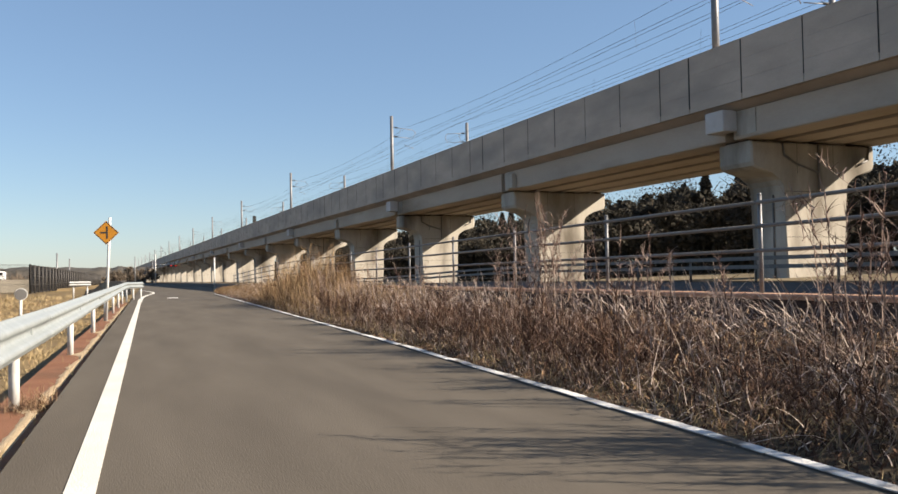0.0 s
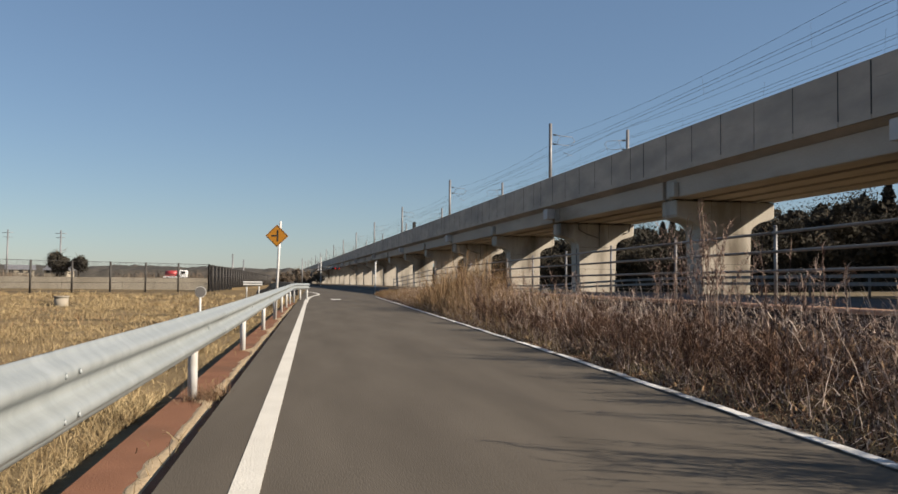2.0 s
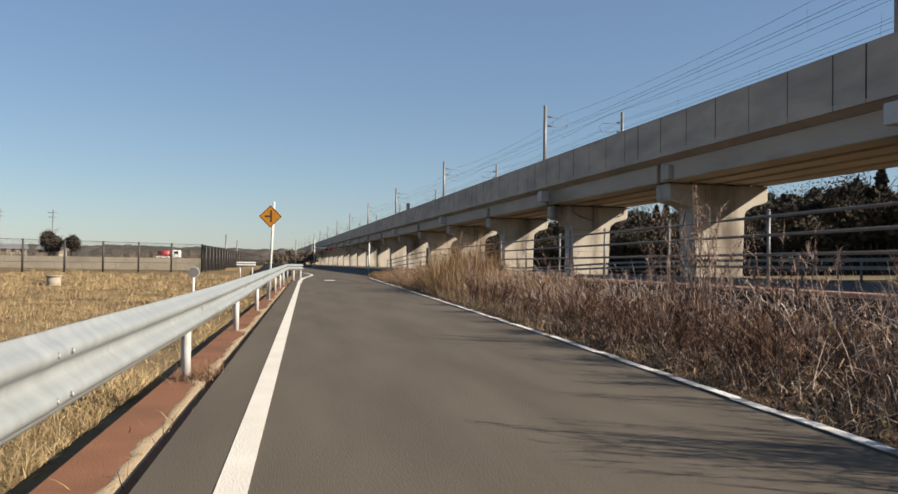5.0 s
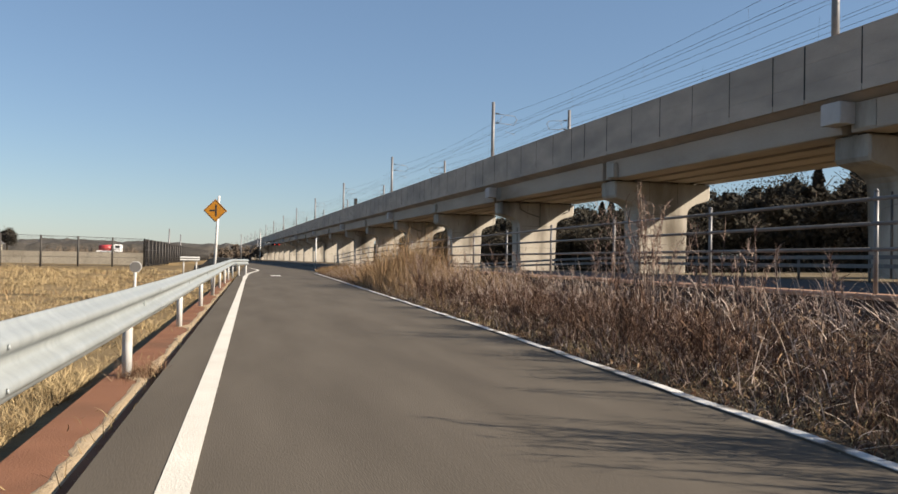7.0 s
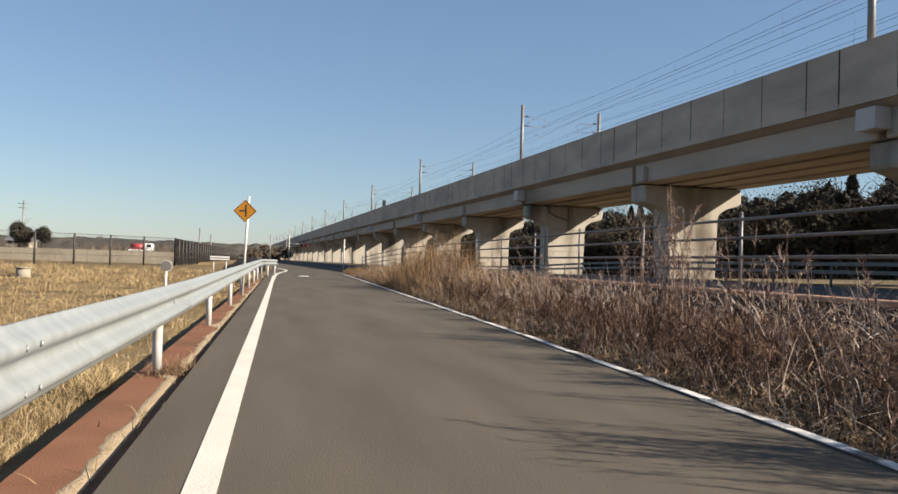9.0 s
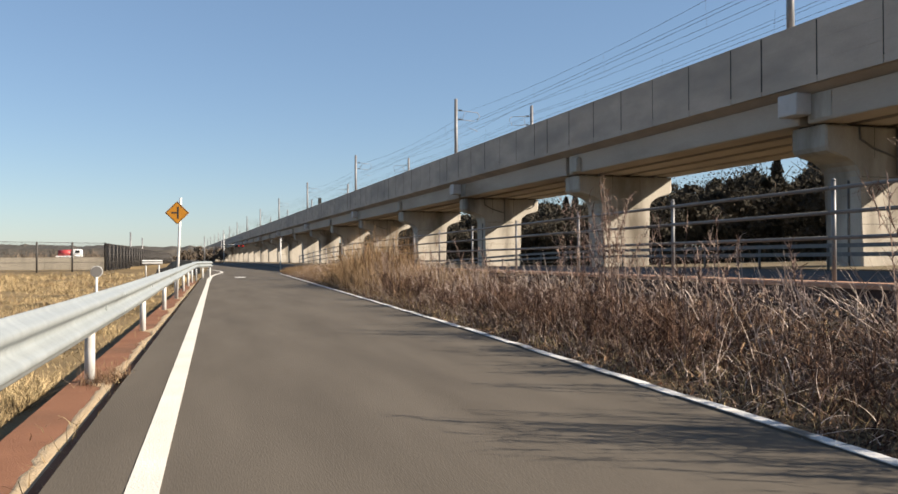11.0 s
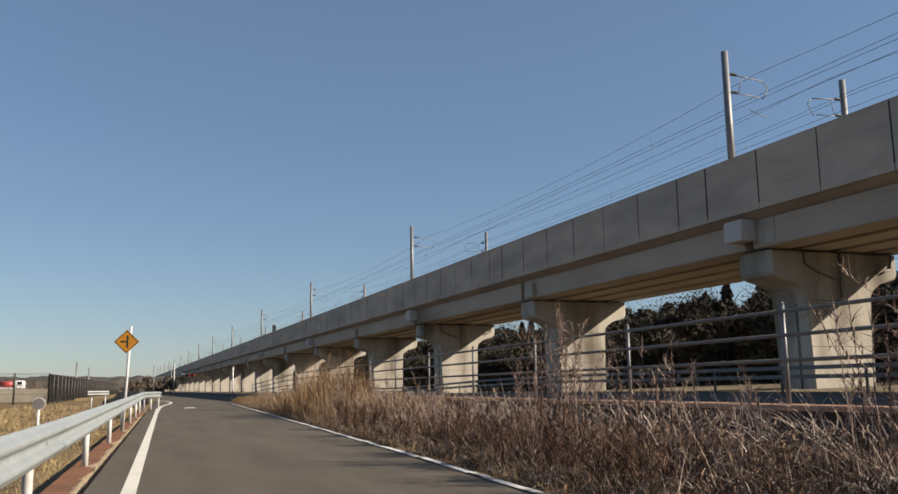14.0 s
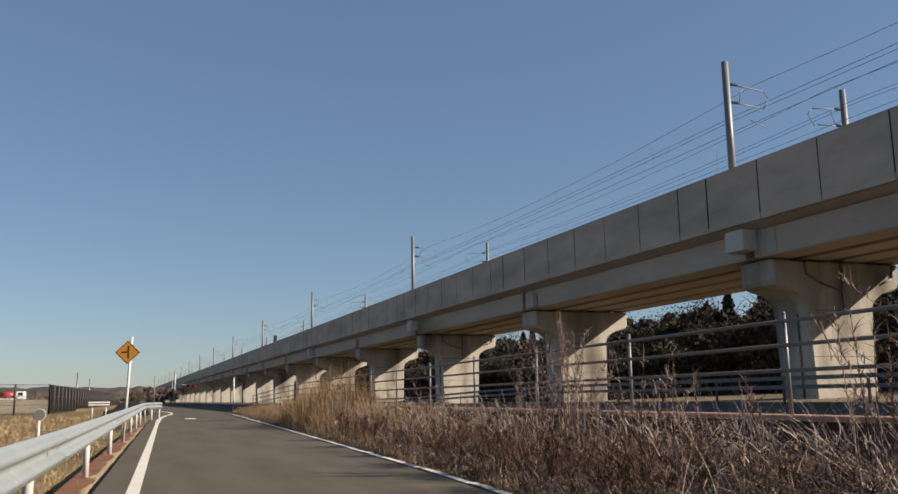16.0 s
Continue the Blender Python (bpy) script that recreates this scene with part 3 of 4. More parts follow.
# broken stalks lying through the mass at all angles
b = bank_points(9000, -2.5, 60, 1.7, 0.3)
b[:, 2] += fall(b) * rng.uniform(0.0, 0.4, len(b))
tagged(new("broken_stalks", stems("broken_stalks", b, rng.uniform(0.2, 0.8, len(b)) * np.clip(off(b), 0.3, 1), 1.2, rng.uniform(0.0025, 0.0065, len(b)), M_twig, segs=6, droop=0.95, bias=(-0.2, 0))), "pale broken stalks caught in the dry weeds", "weeds", kind="stuff")
# long arching canes that lean over the slope in sheaves
root = bank_points(95, 1.0, 46, 1.2, 0.9)
b = np.repeat(root, rng.integers(2, 8, len(root)), 0)
b[:, :2] += rng.normal(0, 0.13, (len(b), 2))
b[:, 2] = [ground_z(x, y) + 0.1 for x, y, z in b]
tagged(new("arching_canes", stems("arching_canes", b, rng.uniform(0.35, 0.85, len(b)) * np.clip(off(b) / 1.6, 0.5, 1), 0.7, rng.uniform(0.004, 0.0085, len(b)), M_twig, segs=8, droop=0.7, bias=(-0.4, 0.15))), "long pale dry canes arching over the bank", "weeds", kind="stuff")
# low yellowish tufts at the foot of the slope
b = bank_points(15000, -1.0, 40, 1.6, 0.2)
b = b[off(b) < 1.15]
tagged(new("foot_grass", stems("foot_grass", b, rng.uniform(0.06, 0.26, len(b)), 1.1, rng.uniform(0.002, 0.0055, len(b)), M_gold, segs=3, sides=2, droop=0.7)), "short yellowish brown grass at the foot of the bank", "weeds", kind="stuff")
# curled leaves
b = bank_points(26000, -2.5, 45, 1.8, 0.14)
b[:, 2] += fall(b) * rng.random(len(b)) ** 1.5 * 0.42
tagged(new("curled_leaves", stems("curled_leaves", b, rng.uniform(0.02, 0.07, len(b)), 1.3, rng.uniform(0.006, 0.016, len(b)), M_litter, segs=2, sides=2, droop=1.2)), "curled dead leaves and litter on the bank", "leaf litter", kind="stuff")
# straw that catches the light close to the kerb
b = bank_points(7000, -2.5, 40, 1.6, 0.34)
b = b[off(b) < 1.5]
tagged(new("straw", stems("straw", b, rng.uniform(0.06, 0.2, len(b)) * (1 + off(b)), 1.1, rng.uniform(0.002, 0.005, len(b)), M_gold, segs=3, sides=2, droop=0.8)), "pale straw tufts beside the kerb stones", "weeds", kind="stuff")


def plumed(name, b, heights, label, lean=0.16, twig=M_stem, droop=0.16):
    """Tall stalks, each with many short side twigs along its upper half."""
    n = len(b)
    v = stems(name, b, heights, lean, rng.uniform(0.004, 0.008, n), M_stem, segs=5, droop=droop, bias=(-0.06, 0))
    tagged(new(name, v), label, "weeds", kind="stuff")
    pts = np.empty(len(v.vertices) * 3)
    v.vertices.foreach_get("co", pts)
    rings = pts.reshape(n, 6, 3, 3).mean(2)
    tw = []
    for k in range(34):
        t = rng.uniform(2.2, 5.0, n)
        i = t.astype(int).clip(0, 4)
        tw.append(rings[np.arange(n), i] + (rings[np.arange(n), i + 1] - rings[np.arange(n), i]) * (t - i)[:, None])
    tw = np.concatenate(tw)
    tagged(new(name + "_twigs", stems(name + "_twigs", tw, rng.uniform(0.05, 0.2, len(tw)), 1.0, rng.uniform(0.0025, 0.008, len(tw)), twig, segs=3, droop=0.8)), "dry side twigs of the " + label, "weeds", kind="stuff")


clumps = ((4.5, 0.6, 1.8, 10), (4.8, 1.6, 1.8, 12), (5.1, 2.4, 1.95, 14), (5.4, 3.0, 1.95, 16), (5.6, 2.0, 2.0, 14), (5.0, 3.55, 2.2, 52), (5.1, 2.9, 2.1, 16), (5.25, 5.15, 2.0, 18), (5.3, 6.9, 1.25, 6), (5.0, 8.0, 1.45, 9), (5.3, 9.4, 1.6, 8),
          (5.2, 10.6, 2.2, 34), (5.4, 12.4, 1.7, 8), (5.0, 16, 1.5, 8), (5.2, 21, 1.7, 8), (5.1, 26, 1.7, 10))
tall, tops = [], []
for cx, cy, top, count in clumps:
    for k in range(count):
        tall.append((cx + rng.normal(0, 0.15), cy + rng.normal(0, 0.2), 0.1))
        tops.append(top * rng.uniform(0.6, 1.0))
for p in bank_points(16, -3.0, 36, 1.0, 1.0):
    tall.append(tuple(p))
    tops.append(rng.uniform(0.9, 1.35))
tall = np.array(tall)
tall[:, 2] = [ground_z(x, y) for x, y, z in tall]
plumed("tall_weeds", tall, np.array(tops) - tall[:, 2] * 0.7, "tall dry brown plumed weeds on the bank")
bushy, reach = [], []
for cy, d, top, count in ((4.1, 0.7, 0.7, 10), (5.0, 0.7, 0.65, 8), (7.2, 0.7, 1.0, 36), (8.8, 0.7, 1.0, 40), (10.6, 0.65, 0.9, 28), (12.8, 0.7, 1.05, 40), (15.2, 0.6, 0.9, 24), (18.6, 0.7, 1.0, 28), (22.0, 0.7, 0.95, 24)):
    for k in range(count):
        y = cy + rng.normal(0, 0.22)
        bushy.append((road_right(y) + max(0.4, d + rng.normal(0, 0.16)), y, -0.03))
        reach.append(top * rng.uniform(0.45, 1.0))
plumed("bushy_weeds", np.array(bushy), np.array(reach), "bushy dry brown weeds along the kerb", 0.45, M_blade, 0.32)
# tall golden reeds further along
b = bank_points(17000, 20, 74, 1.0, 0.45)
h = (0.5 + 1.5 * np.exp(-((b[:, 1] - 33) / 4.6) ** 2)) * rng.uniform(0.5, 1.15, len(b)) * np.clip(off(b) / 1.0, 0.5, 1) * (1 + 0.4 * lumps(b, 0.6))
tagged(new("golden_reeds", stems("golden_reeds", b, h, 0.3, rng.uniform(0.004, 0.011, len(b)), M_reed, sides=2, droop=0.35)), "tall brownish golden dry reeds beside the lane", "reeds", kind="stuff")

# ---- dry grass field ----
n = 9600
ty = 1.2 + 76 * rng.random(n) ** 1.8
tx = -1.72 - (3.2 + ty * 0.6) * rng.random(n)
ty[:900], tx[:900] = rng.uniform(0.8, 11, 900), rng.uniform(-3.4, -1.55, 900)
b0 = np.stack([tx, ty, np.zeros(n)], 1)
tuft = np.clip(0.75 + 1.5 * lumps(b0, 0.35) + 0.7 * lumps(b0, 1.3), 0.12, 2.0)
count = np.maximum(5, (23 * tuft).astype(int))
k = np.repeat(np.arange(n), count)
x = tx[k] + rng.normal(0, 0.10, len(k)) * (1 + ty[k] / 40)
x = np.minimum(x, -1.74 - 0.1 * rng.random(len(x)))
y = ty[k] + rng.normal(0, 0.10, len(k)) * (1 + ty[k] / 30)
b = np.stack([x, y, np.array([ground_z(a, c) + bumps(a, c) - 0.03 for a, c in zip(x, y)])], 1)
tagged(new("field_grass", stems("field_grass", b, rng.uniform(0.08, 0.26, len(k)) * (1 + y / 90) * (0.45 + 0.55 * tuft[k]), 1.0, rng.uniform(0.0016, 0.0042, len(k)) * (1 + y / 12), M_gold, segs=3, sides=2, droop=0.9)), "golden dry grass lying in tufts on the field", "grass", kind="stuff")
n = 9000
y = rng.uniform(6, 76, n)
x = -1.72 - (3.2 + y * 0.6) * rng.random(n)
b = np.stack([x, y, np.array([ground_z(a, c) + bumps(a, c) - 0.02 for a, c in zip(x, y)])], 1)
b = b[lumps(b, 0.22) > 0.08]
tagged(new("brown_field_weeds", stems("brown_field_weeds", b, rng.uniform(0.1, 0.34, len(b)), 0.8, rng.uniform(0.003, 0.007, len(b)) * (1 + b[:, 1] / 16), M_reed, segs=3, sides=2, droop=0.7)), "patches of darker brown weeds in the dry field", "weeds", kind="stuff")
n = 1300
y = rng.choice([p for p in posts_y if 2 < p < 12], n) + rng.normal(0, 0.16, n)
x = -0.96 + rng.normal(0, 0.1, n)
b = np.stack([x, y, np.full(n, -0.085)], 1)
tagged(new("post_weeds", stems("post_weeds", b, rng.uniform(0.03, 0.24, n), 0.9, rng.uniform(0.0015, 0.004, n), M_litter, segs=3, sides=3, droop=0.8)), "small dead weeds round the guardrail posts", "weeds", kind="stuff")
n = 5200
y = rng.uniform(3, 62, n)
x = rng.choice([-1.82, -1.12, -0.86], n, p=[0.7, 0.02, 0.28]) + rng.normal(0, 0.05, n)
b = np.stack([x, y, np.where(x < -1.28, -0.40, -0.088)], 1)
tagged(new("verge_tufts", stems("verge_tufts", b, rng.uniform(0.04, 0.15, n), 1.1, rng.uniform(0.002, 0.005, n), M_gold, segs=3, sides=2, droop=0.6)), "dry straw tufts along the reddish verge", "grass", kind="stuff")
sy = [0.5 + 0.12 * k for k in range(340)]
sv, sf = [], []
for k, y in enumerate(sy):
    w = 0.02 + 0.16 * max(0.0, noise.noise((y * 0.7, 1.0, 0)) + 0.45) * (0.7 + 0.6 * noise.noise((y * 4, 2.0, 0)))
    w += 0.14 * max(math.exp(-((y - p) / 0.22) ** 2) for p in posts_y)
    sv += [(-0.875, y, -0.0845), (-0.90 - w * 0.5, y, -0.066), (-0.91 - w, y, -0.0845)]
    if k:
        a = 3 * k
        sf += [(a - 3, a, a + 1, a - 2), (a - 2, a + 1, a + 2, a - 1)]
tagged(new("sand", raw("sand", sv, sf, M_sand, True)), "pale sandy grit washed along the asphalt edge", "sand", kind="stuff")
bm = bmesh.new()
rod(bm, (0, 0, -0.2), (0, 0, 0.55), 0.36, 0.36, 20)
rod(bm, (0, 0, 0.55), (0, 0, 0.62), 0.42, 0.42, 20)
ob = solid("concrete_manhole", bm, M_pale, "pale round concrete manhole stub in the dry field", "manhole")
ob.matrix_world = pose(-13.4, 49.3, -0.45)

# ---- mesh fence across the field ----
mf = thing("mesh_fence", "dark brown wire mesh fence around a lot", "fence")
fa, fb, fc = Vector((-36, 70, -0.2)), Vector((-11.2, 97, -0.1)), Vector((-11.6, 250, -0.1))
FH = 2.95


def fence_run(p, q, gap, wire_r=0.007):
    length = (q - p).length
    d = (q - p) / length
    m = int(length / gap)
    for k in range(m + 1):
        c = p + d * (length * k / m)
        bm = bmesh.new()
        rod(bm, c, c + Vector((0, 0, FH + 0.05)), 0.10, n=6)
        part("post", bm, M_dark, mf)
    bm = bmesh.new()
    for h in (0.1, 0.95, 1.8, FH):
        rod(bm, p + Vector((0, 0, h)), q + Vector((0, 0, h)), 0.02, n=4)
    w = 0.11
    for k in range(int(length / w)):
        c = p + d * (w * k)
        rod(bm, c + Vector((0, 0, 0.1)), c + Vector((0, 0, FH)), wire_r, n=3, caps=False)
    tagged(part("wire_mesh", bm, M_dark, mf), kind="stuff")


fence_run(fb, fa, 3.9)
fence_run(fb, fc, 3.9, 0.016)


# ---- trees ----
def tree_mesh(seed, h, w, leaves, conifer=False, round_top=False, leaf=M_leaf):
    r = np.random.default_rng(seed)
    if conifer:
        t = r.random(leaves) ** 0.7
        rad = w * (1 - t) * np.sqrt(r.random(leaves)) * (0.75 + 0.25 * np.sin(t * 30))
        az = r.uniform(0, math.tau, leaves)
        c = np.stack([rad * np.cos(az), rad * np.sin(az), h * (0.12 + 0.88 * t)], 1)
    else:
        lobes = r.normal(0, 1, (11, 3)) * (w * 0.42, w * 0.42, h * 0.17) + (0, 0, h * 0.55)
        size = r.uniform(0.28, 0.5, 11) * w
        if round_top:
            lobes = r.normal(0, 1, (11, 3)) * (w * 0.2, w * 0.2, h * 0.1) + (0, 0, h * 0.5)
            size = r.uniform(0.36, 0.5, 11) * w
        pick = r.integers(0, 11, leaves)
        d = r.normal(0, 1, (leaves, 3))
        d /= np.linalg.norm(d, axis=1)[:, None]
        c = lobes[pick] + d * size[pick][:, None] * r.uniform(0.5, 0.8, leaves)[:, None]
        c[:, 2] = np.clip(c[:, 2], 0.2, None)
    s = r.uniform(0.06, 0.13, leaves)
    inner = r.random(leaves) < 0.5
    s = np.where(inner, s * 3.4, s)
    mid = np.array((0, 0, h * (0.45 if conifer else 0.52)))
    c = np.where(inner[:, None], c * (0.85, 0.85, 0.97) if conifer else mid + (c - mid) * 0.76, c)
    a1 = r.normal(0, 1, (leaves, 3))
    a1 /= np.linalg.norm(a1, axis=1)[:, None]
    a2 = np.cross(a1, r.normal(0, 1, (leaves, 3)))
    a2 /= np.linalg.norm(a2, axis=1)[:, None]
    a1, a2 = a1 * s[:, None], a2 * (s * 0.6)[:, None]
    v = np.stack([c - a1, c + a2, c + a1, c - a2], 1).reshape(-1, 3)
    f = np.arange(leaves * 4).reshape(-1, 4)
    crown = raw("crown", v.tolist(), f.tolist(), leaf)
    bm = bmesh.new()
    rod(bm, (0, 0, -0.5), (0.1, 0, h * 0.45), 0.22, 0.14, 8)
    rod(bm, (0.1, 0, h * 0.45), (0.0, 0.1, h * 0.85), 0.14, 0.04, 8)
    for k in range(5):
        a = k * 1.3 + seed
        z = h * (0.3 + 0.1 * k)
        rod(bm, (0.06, 0, z), (w * 0.5 * math.cos(a), w * 0.5 * math.sin(a), z + h * 0.18), 0.08, 0.02, 6)
    return crown, mesh_of("trunk", bm, M_bark)


kinds = [tree_mesh(s, 9.0, 5.4, 5600) for s in range(5)] + [tree_mesh(10 + s, 10.6, 4.2, 5600, True) for s in range(2)] + [tree_mesh(20 + s, 7.0, 4.6, 7000, round_top=True) for s in range(2)] + [tree_mesh(30, 8.0, 5.0, 3500, leaf=M_bare)]


def tree(x, y, z, kind, scale, label, group):
    t = thing("tree", label, "tree", pose(x, y, z, 0, 0, rng.uniform(0, 360)) @ Matrix.Scale(scale, 4), group=group)
    crown, trunk = kinds[kind]
    part("trunk", trunk, None, t)
    part("crown", crown, None, t)


for row, (x0, h0) in enumerate(((45, 0.68), (50, 0.87), (56, 1.03), (63, 1.17))):
    for k in range(52):
        y = 8 + 5.4 * k + rng.uniform(-1.5, 1.5)
        kd = int(rng.integers(0, 5)) if rng.random() > 0.24 or row < 1 else 5 + int(rng.integers(0, 2))
        tree(x0 - V_A * y * 0.5 + rng.uniform(-1.5, 1.5), y, 0.3 + row * 0.4, kd, h0 * (rng.uniform(0.86, 1.16) if kd < 5 else rng.uniform(0.78, 0.96)), "dark evergreen tree in dense woodland" if kd < 5 else "dark pointed conifer rising from the woodland", "woodland trees")
# shrubs under the wood edge
m = 26000
y = rng.uniform(0, 290, m)
x = 42 - V_A * y * 0.5 + rng.uniform(0, 12, m)
b = np.stack([x, y, np.full(m, 0.2)], 1)
tagged(new("undergrowth", stems("undergrowth", b, rng.uniform(1.0, 3.4, m), 0.5, rng.uniform(0.06, 0.2, m), M_leaf, segs=3, sides=2)), "dark tangled undergrowth at the wood's edge", "undergrowth", kind="stuff")
for x, y, sc in ((-7.5, 260, 0.55), (-4.5, 268, 0.7), (-1.5, 262, 0.6), (-10.5, 275, 0.5), (1.5, 280, 0.65)):
    tree(x, y, -0.3, 9, sc, "leafless brown thicket tree by the far road", "bare trees")
tree(-47.2, 170, 1.1, 7, 0.98, "rounded dark evergreen tree beyond the fence", "field trees")
tree(-43.0, 169, 1.5, 8, 0.74, "rounded dark evergreen tree beyond the fence", "field trees")

# ---- distance ----
def ridge(name, x0, x1, y, h, seed, material):
    bm = bmesh.new()
    n = 420
    st = []
    for k in range(n + 1):
        x = x0 + (x1 - x0) * k / n
        z = h * (0.75 + 0.35 * noise.noise((x * 0.011, seed, 0)) + 0.12 * noise.noise((x * 0.06, seed, 3)) + 0.12 * noise.noise((x * 0.25, seed, 5)))
        st.append(lambda a, b, x=x, z=z: (x, y + a, -1 + (z + 1) * b))
    sweep(bm, [(0, 0), (8, 0.8), (25, 1.0), (60, 0.9), (90, 0)], st)
    return solid(name, bm, material, "low hazy wooded hills on the horizon", "hills", kind="structure")


ridge("backdrop", -460, 0, 360, 9.0, 2.0, M_hill)
ridge("backdrop", -900, 60, 700, 15.0, 5.0, M_hill)
pw = thing("pale_wall", "low pale concrete retaining wall across the lot", "wall", kind="structure")
bm = bmesh.new()
box(bm, 0.01, 3.99, 125, 125.25, -0.5, 1.45, bevel=0.02)
pale_me = mesh_of("wall_panel", bm, M_pale)
for k in range(24):
    ob = part("wall_panel", pale_me, None, pw)
    ob.location = (-110 + 4 * k, 0, 0)

# parked tank lorry
tk = thing("tank_lorry", "parked small lorry with red tank and white cab", "lorry", pose(-21.5, 131, 0.95) @ Matrix.Scale(0.84, 4))
bm = bmesh.new()
box(bm, 0, 3.0, -0.8, 0.8, 0.65, 0.9, bevel=0.03)
part("chassis", bm, M_white, tk)
bm = bmesh.new()
rod(bm, (0.3, 0, 1.35), (2.3, 0, 1.35), 0.55, n=20)
part("tank", bm, M_redpaint, tk, "red tank")
bm = bmesh.new()
box(bm, 2.6, 4.0, -0.8, 0.8, 0.6, 2.0, bevel=0.15)
cab = part("cab", bm, M_white, tk)
bm = bmesh.new()
box(bm, 3.0, 3.7, -0.83, -0.79, 1.35, 1.8)
part("window", bm, M_black, cab, "dark side window")
for x in (0.7, 3.3):
    for yy in (-0.85, 0.65):
        bm = bmesh.new()
        rod(bm, (x, yy, 0.38), (x, yy + 0.2, 0.38), 0.38, n=18)
        wheel = part("wheel", bm, M_black, tk)
        bm = bmesh.new()
        rod(bm, (x, yy - 0.012, 0.38), (x, yy + 0.212, 0.38), 0.18, n=14)
        part("rim", bm, M_galv, wheel)

# far houses
M_roof = mat("roof_tile", (0.10, 0.10, 0.11), (0.18, 0.18, 0.19), 1.0, 0.7, bump=0.1)


def house(x, y, z, w, d, h, turn):
    hs = thing("house", "distant pale two-storey house with a dark gabled roof", "house", pose(x, y, z, 0, 0, turn), group="far houses")
    bm = bmesh.new()
    box(bm, -w / 2, w / 2, -d / 2, d / 2, -1, h)
    part("wall", bm, M_pale, hs)
    bm = bmesh.new()
    sweep(bm, [(-d / 2 - 0.5, h), (0, h + 1.7), (d / 2 + 0.5, h), (d / 2 + 0.5, h - 0.15), (-d / 2 - 0.5, h - 0.15)], [lambda a, c: (-w / 2 - 0.5, a, c), lambda a, c: (w / 2 + 0.5, a, c)])
    part("roof", bm, M_roof, hs)
    for k in range(3):
        for zz in (0.9, 3.4):
            bm = bmesh.new()
            box(bm, -w / 2 + w * (k + 0.3) / 3, -w / 2 + w * (k + 0.75) / 3, -d / 2 - 0.05, -d / 2 + 0.02, zz, zz + 1.3)
            part("window", bm, M_black, hs, "dark window")


for args in ((-104, 330, 0, 9, 7, 4.6, 20), (-92, 335, 0, 8, 7, 4.6, -8)):
    house(*args)

# utility poles in the distance
for x, y, h in ((-55.9, 170, 10.3), (-46.6, 170, 10.3), (-60.4, 172, 8), (-15.2, 170, 6.3), (-17.0, 220, 6.5), (-3, 260, 8), (2, 300, 8)):
    up = thing("utility_pole", "distant grey concrete utility pole", "utility pole", pose(x, y, 0), group="utility poles")
    bm = bmesh.new()
    rod(bm, (0, 0, -1), (0, 0, h), 0.2, 0.12, 8)
    part("pole", bm, M_pole, up)
    if h < 9:
        continue
    bm = bmesh.new()
    rod(bm, (-1, 0, h - 0.6), (1, 0, h - 0.6), 0.05, n=6)
    rod(bm, (-0.8, 0, h - 1.4), (0.8, 0, h - 1.4), 0.05, n=6)
    part("crossarm", bm, M_pole, up)

# parked car behind the side guardrail
car = thing("car", "dark parked hatchback behind the side guardrail", "car", pose(-4.6, 74, -0.42))
side_view = [(0.0, 0.35), (0.05, 0.72), (0.75, 0.88), (1.25, 1.36), (1.7, 1.46), (2.7, 1.44), (3.25, 1.05), (3.4, 0.9), (3.42, 0.35)]
bm = bmesh.new()
sweep(bm, side_view, [lambda a, c, w=w, h=h: (a, w, 0.35 + (c - 0.35) * h) for w, h in ((-0.78, 0.94), (-0.70, 1.0), (0.70, 1.0), (0.78, 0.94))])
body = part("body", bm, M_black, car)
M_glass = mat("tinted_glass", (0.02, 0.025, 0.03), (0.03, 0.035, 0.04), 3, 0.08, bump=0.0)
for x0, x1 in ((1.2, 1.95), (2.05, 2.75)):
    bm = bmesh.new()
    box(bm, x0, x1, -0.80, -0.785, 0.92, 1.28, bevel=0.005)
    part("window", bm, M_glass, car, "tinted side window")
for x in (0.62, 2.75):
    for w in (-0.80, 0.62):
        bm = bmesh.new()
        rod(bm, (x, w, 0.29), (x, w + 0.18, 0.29), 0.29, n=18)
        wheel = part("wheel", bm, M_black, car)
        bm = bmesh.new()
        rod(bm, (x, w - 0.01, 0.29), (x, w + 0.19, 0.29), 0.17, n=14)
        part("rim", bm, M_galv, wheel)

# traffic signal at the far crossing
ts = thing("traffic_signal", "grey signal pole with two red traffic lights on its arm", "traffic light", pose(2.4, 250, 0))
bm = bmesh.new()
rod(bm, (0, 0, -0.3), (0, 0, 8.2), 0.16, 0.12, 10)
part("pole", bm, M_post, ts)
bm = bmesh.new()
rod(bm, (0, 0, 5.4), (5.2, 0, 5.4), 0.07, n=8)
part("arm", bm, M_post, ts)
M_lamp = bpy.data.materials.new("red_signal_lamp")
M_lamp.use_nodes = True
lamp_bs = M_lamp.node_tree.nodes["Principled BSDF"]
lamp_bs.inputs["Base Color"].default_value = (0.5, 0.02, 0.01, 1)
lamp_bs.inputs["Emission Color"].default_value = (1.0, 0.05, 0.03, 1)
lamp_bs.inputs["Emission Strength"].default_value = 0.45
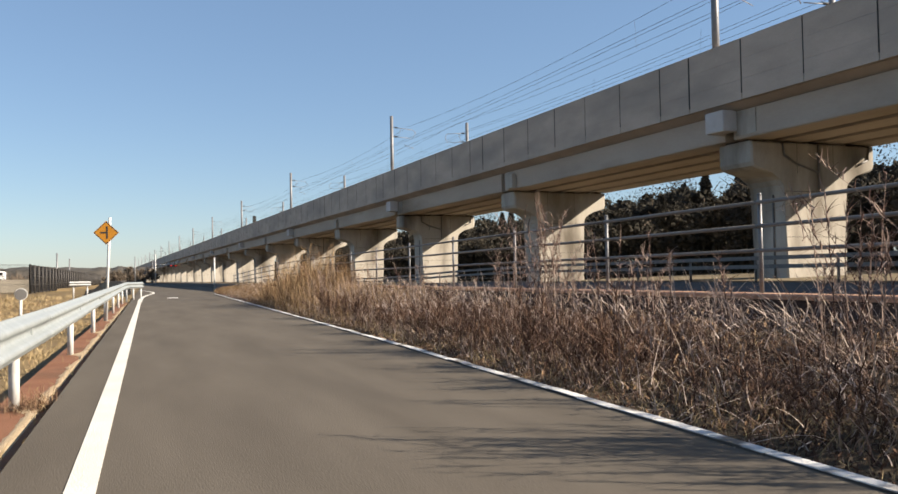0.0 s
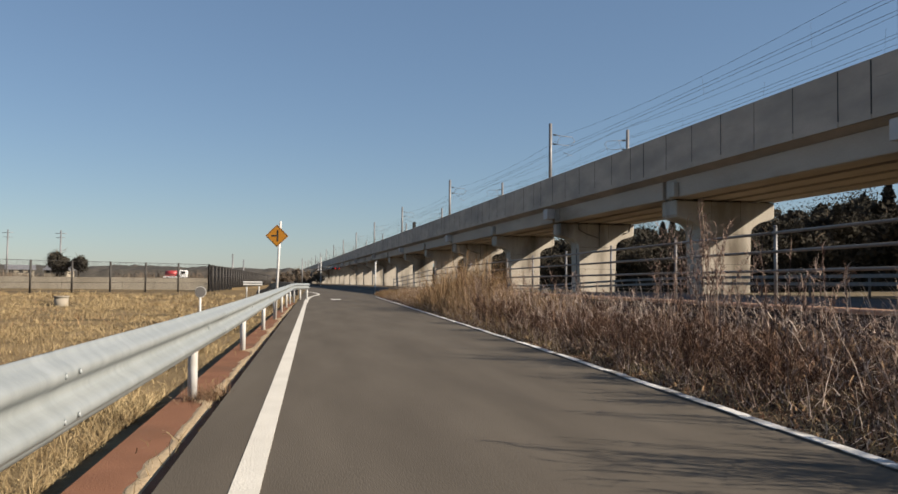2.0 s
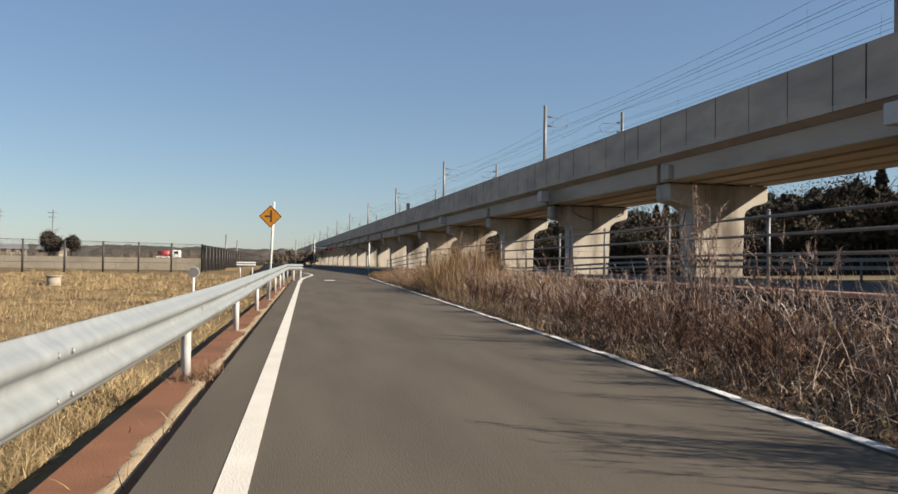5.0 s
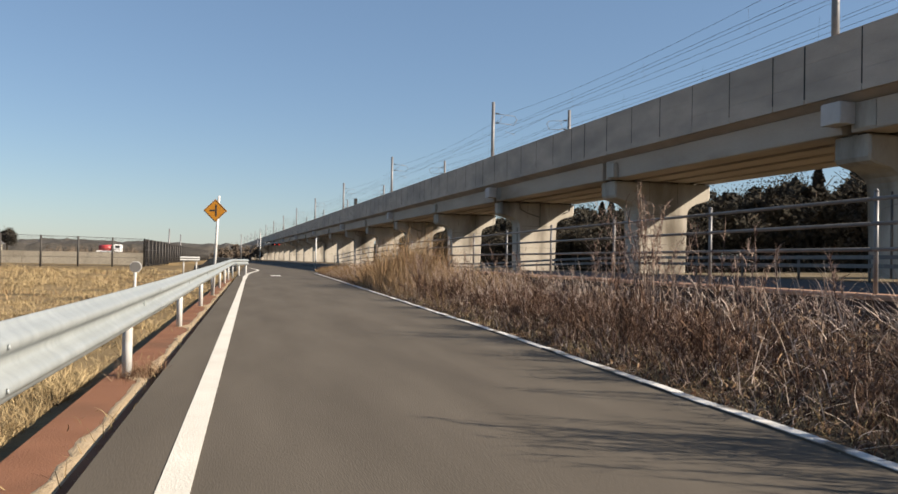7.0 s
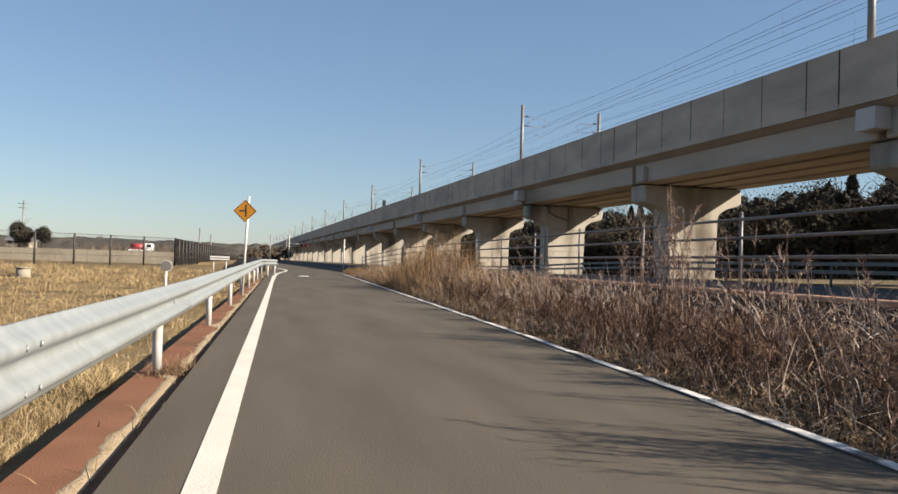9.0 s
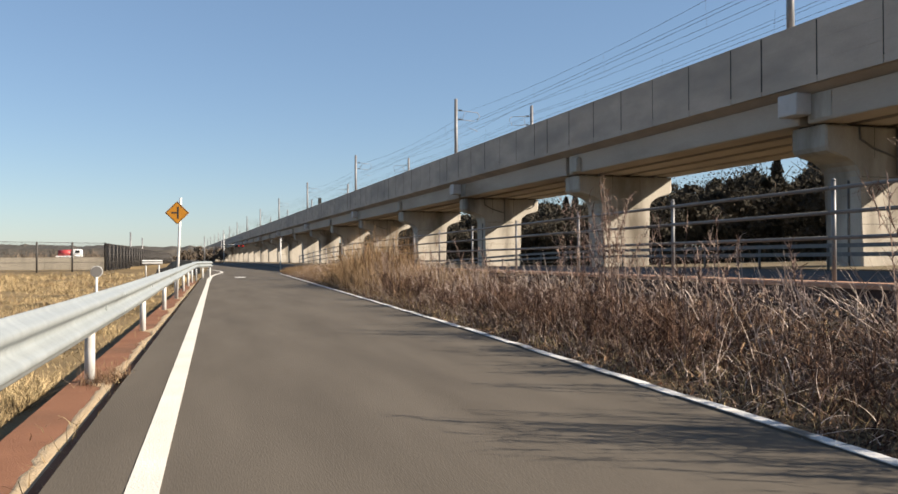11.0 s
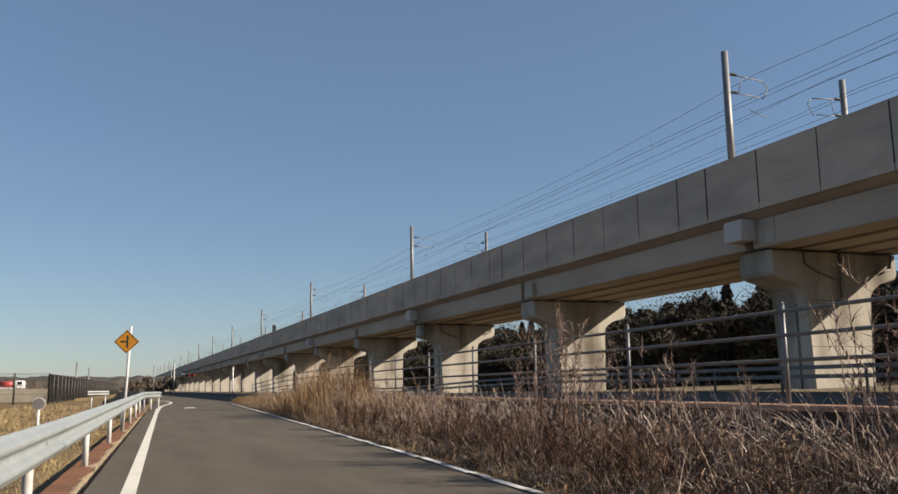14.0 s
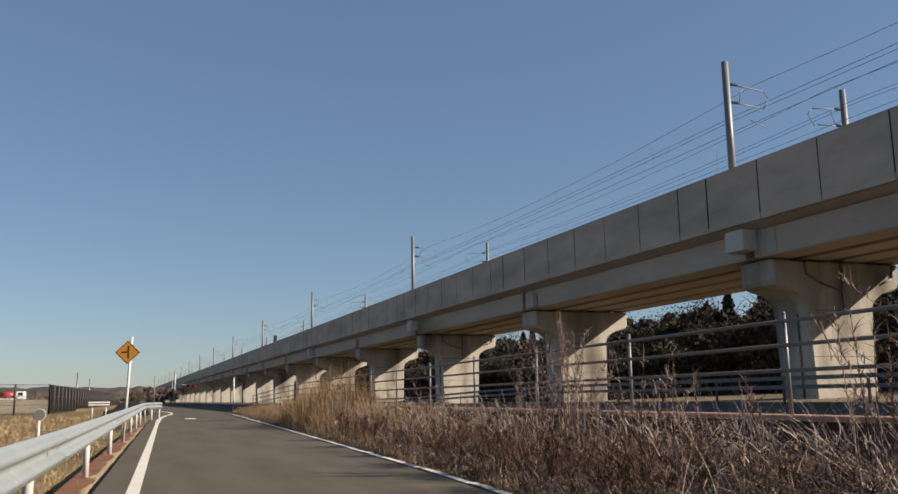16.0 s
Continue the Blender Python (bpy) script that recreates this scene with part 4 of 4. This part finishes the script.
for x in (3.7, 4.9):
    bm = bmesh.new()
    box(bm, x - 0.62, x + 0.62, -0.12, 0.12, 4.8, 5.28, bevel=0.05)
    head = part("housing", bm, M_dark, ts)
    for q in range(3):
        bm = bmesh.new()
        rod(bm, (x - 0.38 + 0.38 * q, -0.18, 5.04), (x - 0.38 + 0.38 * q, -0.11, 5.04), 0.17, n=16)
        part("lamp", bm, M_lamp if q == 2 else M_black, head, "lit red lamp" if q == 2 else "")

# low bare shrubs on the terrace past the pale wall
n = 5200
y = rng.uniform(128, 150, n)
x = rng.uniform(-85, -16, n)
keep = np.array([noise.noise((a * 0.07, 3.0, 0)) for a in x]) > -0.05
b = np.stack([x, y, np.full(n, 0.85)], 1)[keep]
tagged(new("terrace_scrub", stems("terrace_scrub", b, rng.uniform(0.4, 2.1, len(b)), 0.5, rng.uniform(0.03, 0.1, len(b)), M_bare, segs=3, sides=2, droop=0.5)), "brown leafless scrub on the terrace", "scrub", kind="stuff")

# kerb stones along the bank: body colour darkened for the shaded side, white painted top
bm = bmesh.new()
box(bm, -0.058, 0.058, 0.001, 0.599, -0.1, 0.013, bevel=0.006)
stone_me = mesh_of("kerb_stone", bm, M_kerb_shaded)
bm = bmesh.new()
box(bm, -0.052, 0.052, 0.004, 0.596, 0.008, 0.0175, bevel=0.004)
top_me = mesh_of("painted_top", bm, M_worn)
stones = thing("kerb_stones", "worn whitish concrete kerb stones beside the weeds", "kerb", kind="structure")
for k in range(110):
    y = -2 + 0.6 * k
    ob = part("kerb_stone", stone_me, None, stones)
    part("painted_top", top_me, None, ob, "worn white painted top")
    slope = road_right(y + 0.6) - road_right(y)
    ob.location = (road_right(y) + 0.07 + rng.normal(0, 0.004), y, rng.normal(0, 0.002))
    ob.rotation_euler = (rng.normal(0, 0.003), rng.normal(0, 0.008), -math.atan2(slope, 0.6) + rng.normal(0, 0.003))

# parapet panels: six long ones and a short one to a span
def panel_mesh(w, gap):
    bm = bmesh.new()
    for z0, z1 in ((8.9, 9.83), (9.836, 10.77), (10.776, 11.68)):
        box(bm, -0.10, 0.12, gap / 2, w - gap / 2, z0, z1)
    return mesh_of("panel", bm, M_concrete)


long_a, long_b, short = panel_mesh(3.75, 0.06), panel_mesh(3.75, 0.04), panel_mesh(2.4, 0.06)
joints = []
for width, low in ((0.075, 9.2), (0.03, 9.35), (0.055, 9.25), (0.10, 9.12)):
    bm = bmesh.new()
    box(bm, -0.106, 0.1, -width / 2, width / 2, low, 11.683)
    joints.append(mesh_of("joint", bm, M_joint))
for k in range(-4, 23):
    for j in range(7):
        u = 38.65 + 24.9 * k + 3.75 * j
        ob = part("panel", short if j == 6 else (long_a, long_b)[j % 2], None, viaduct)
        ob.location = (-0.503, u, 0)
        ob = part("joint", joints[(0, 2, 1, 0, 2, 0, 3)[j]], None, viaduct)
        ob.location = (-0.503, u, 0)
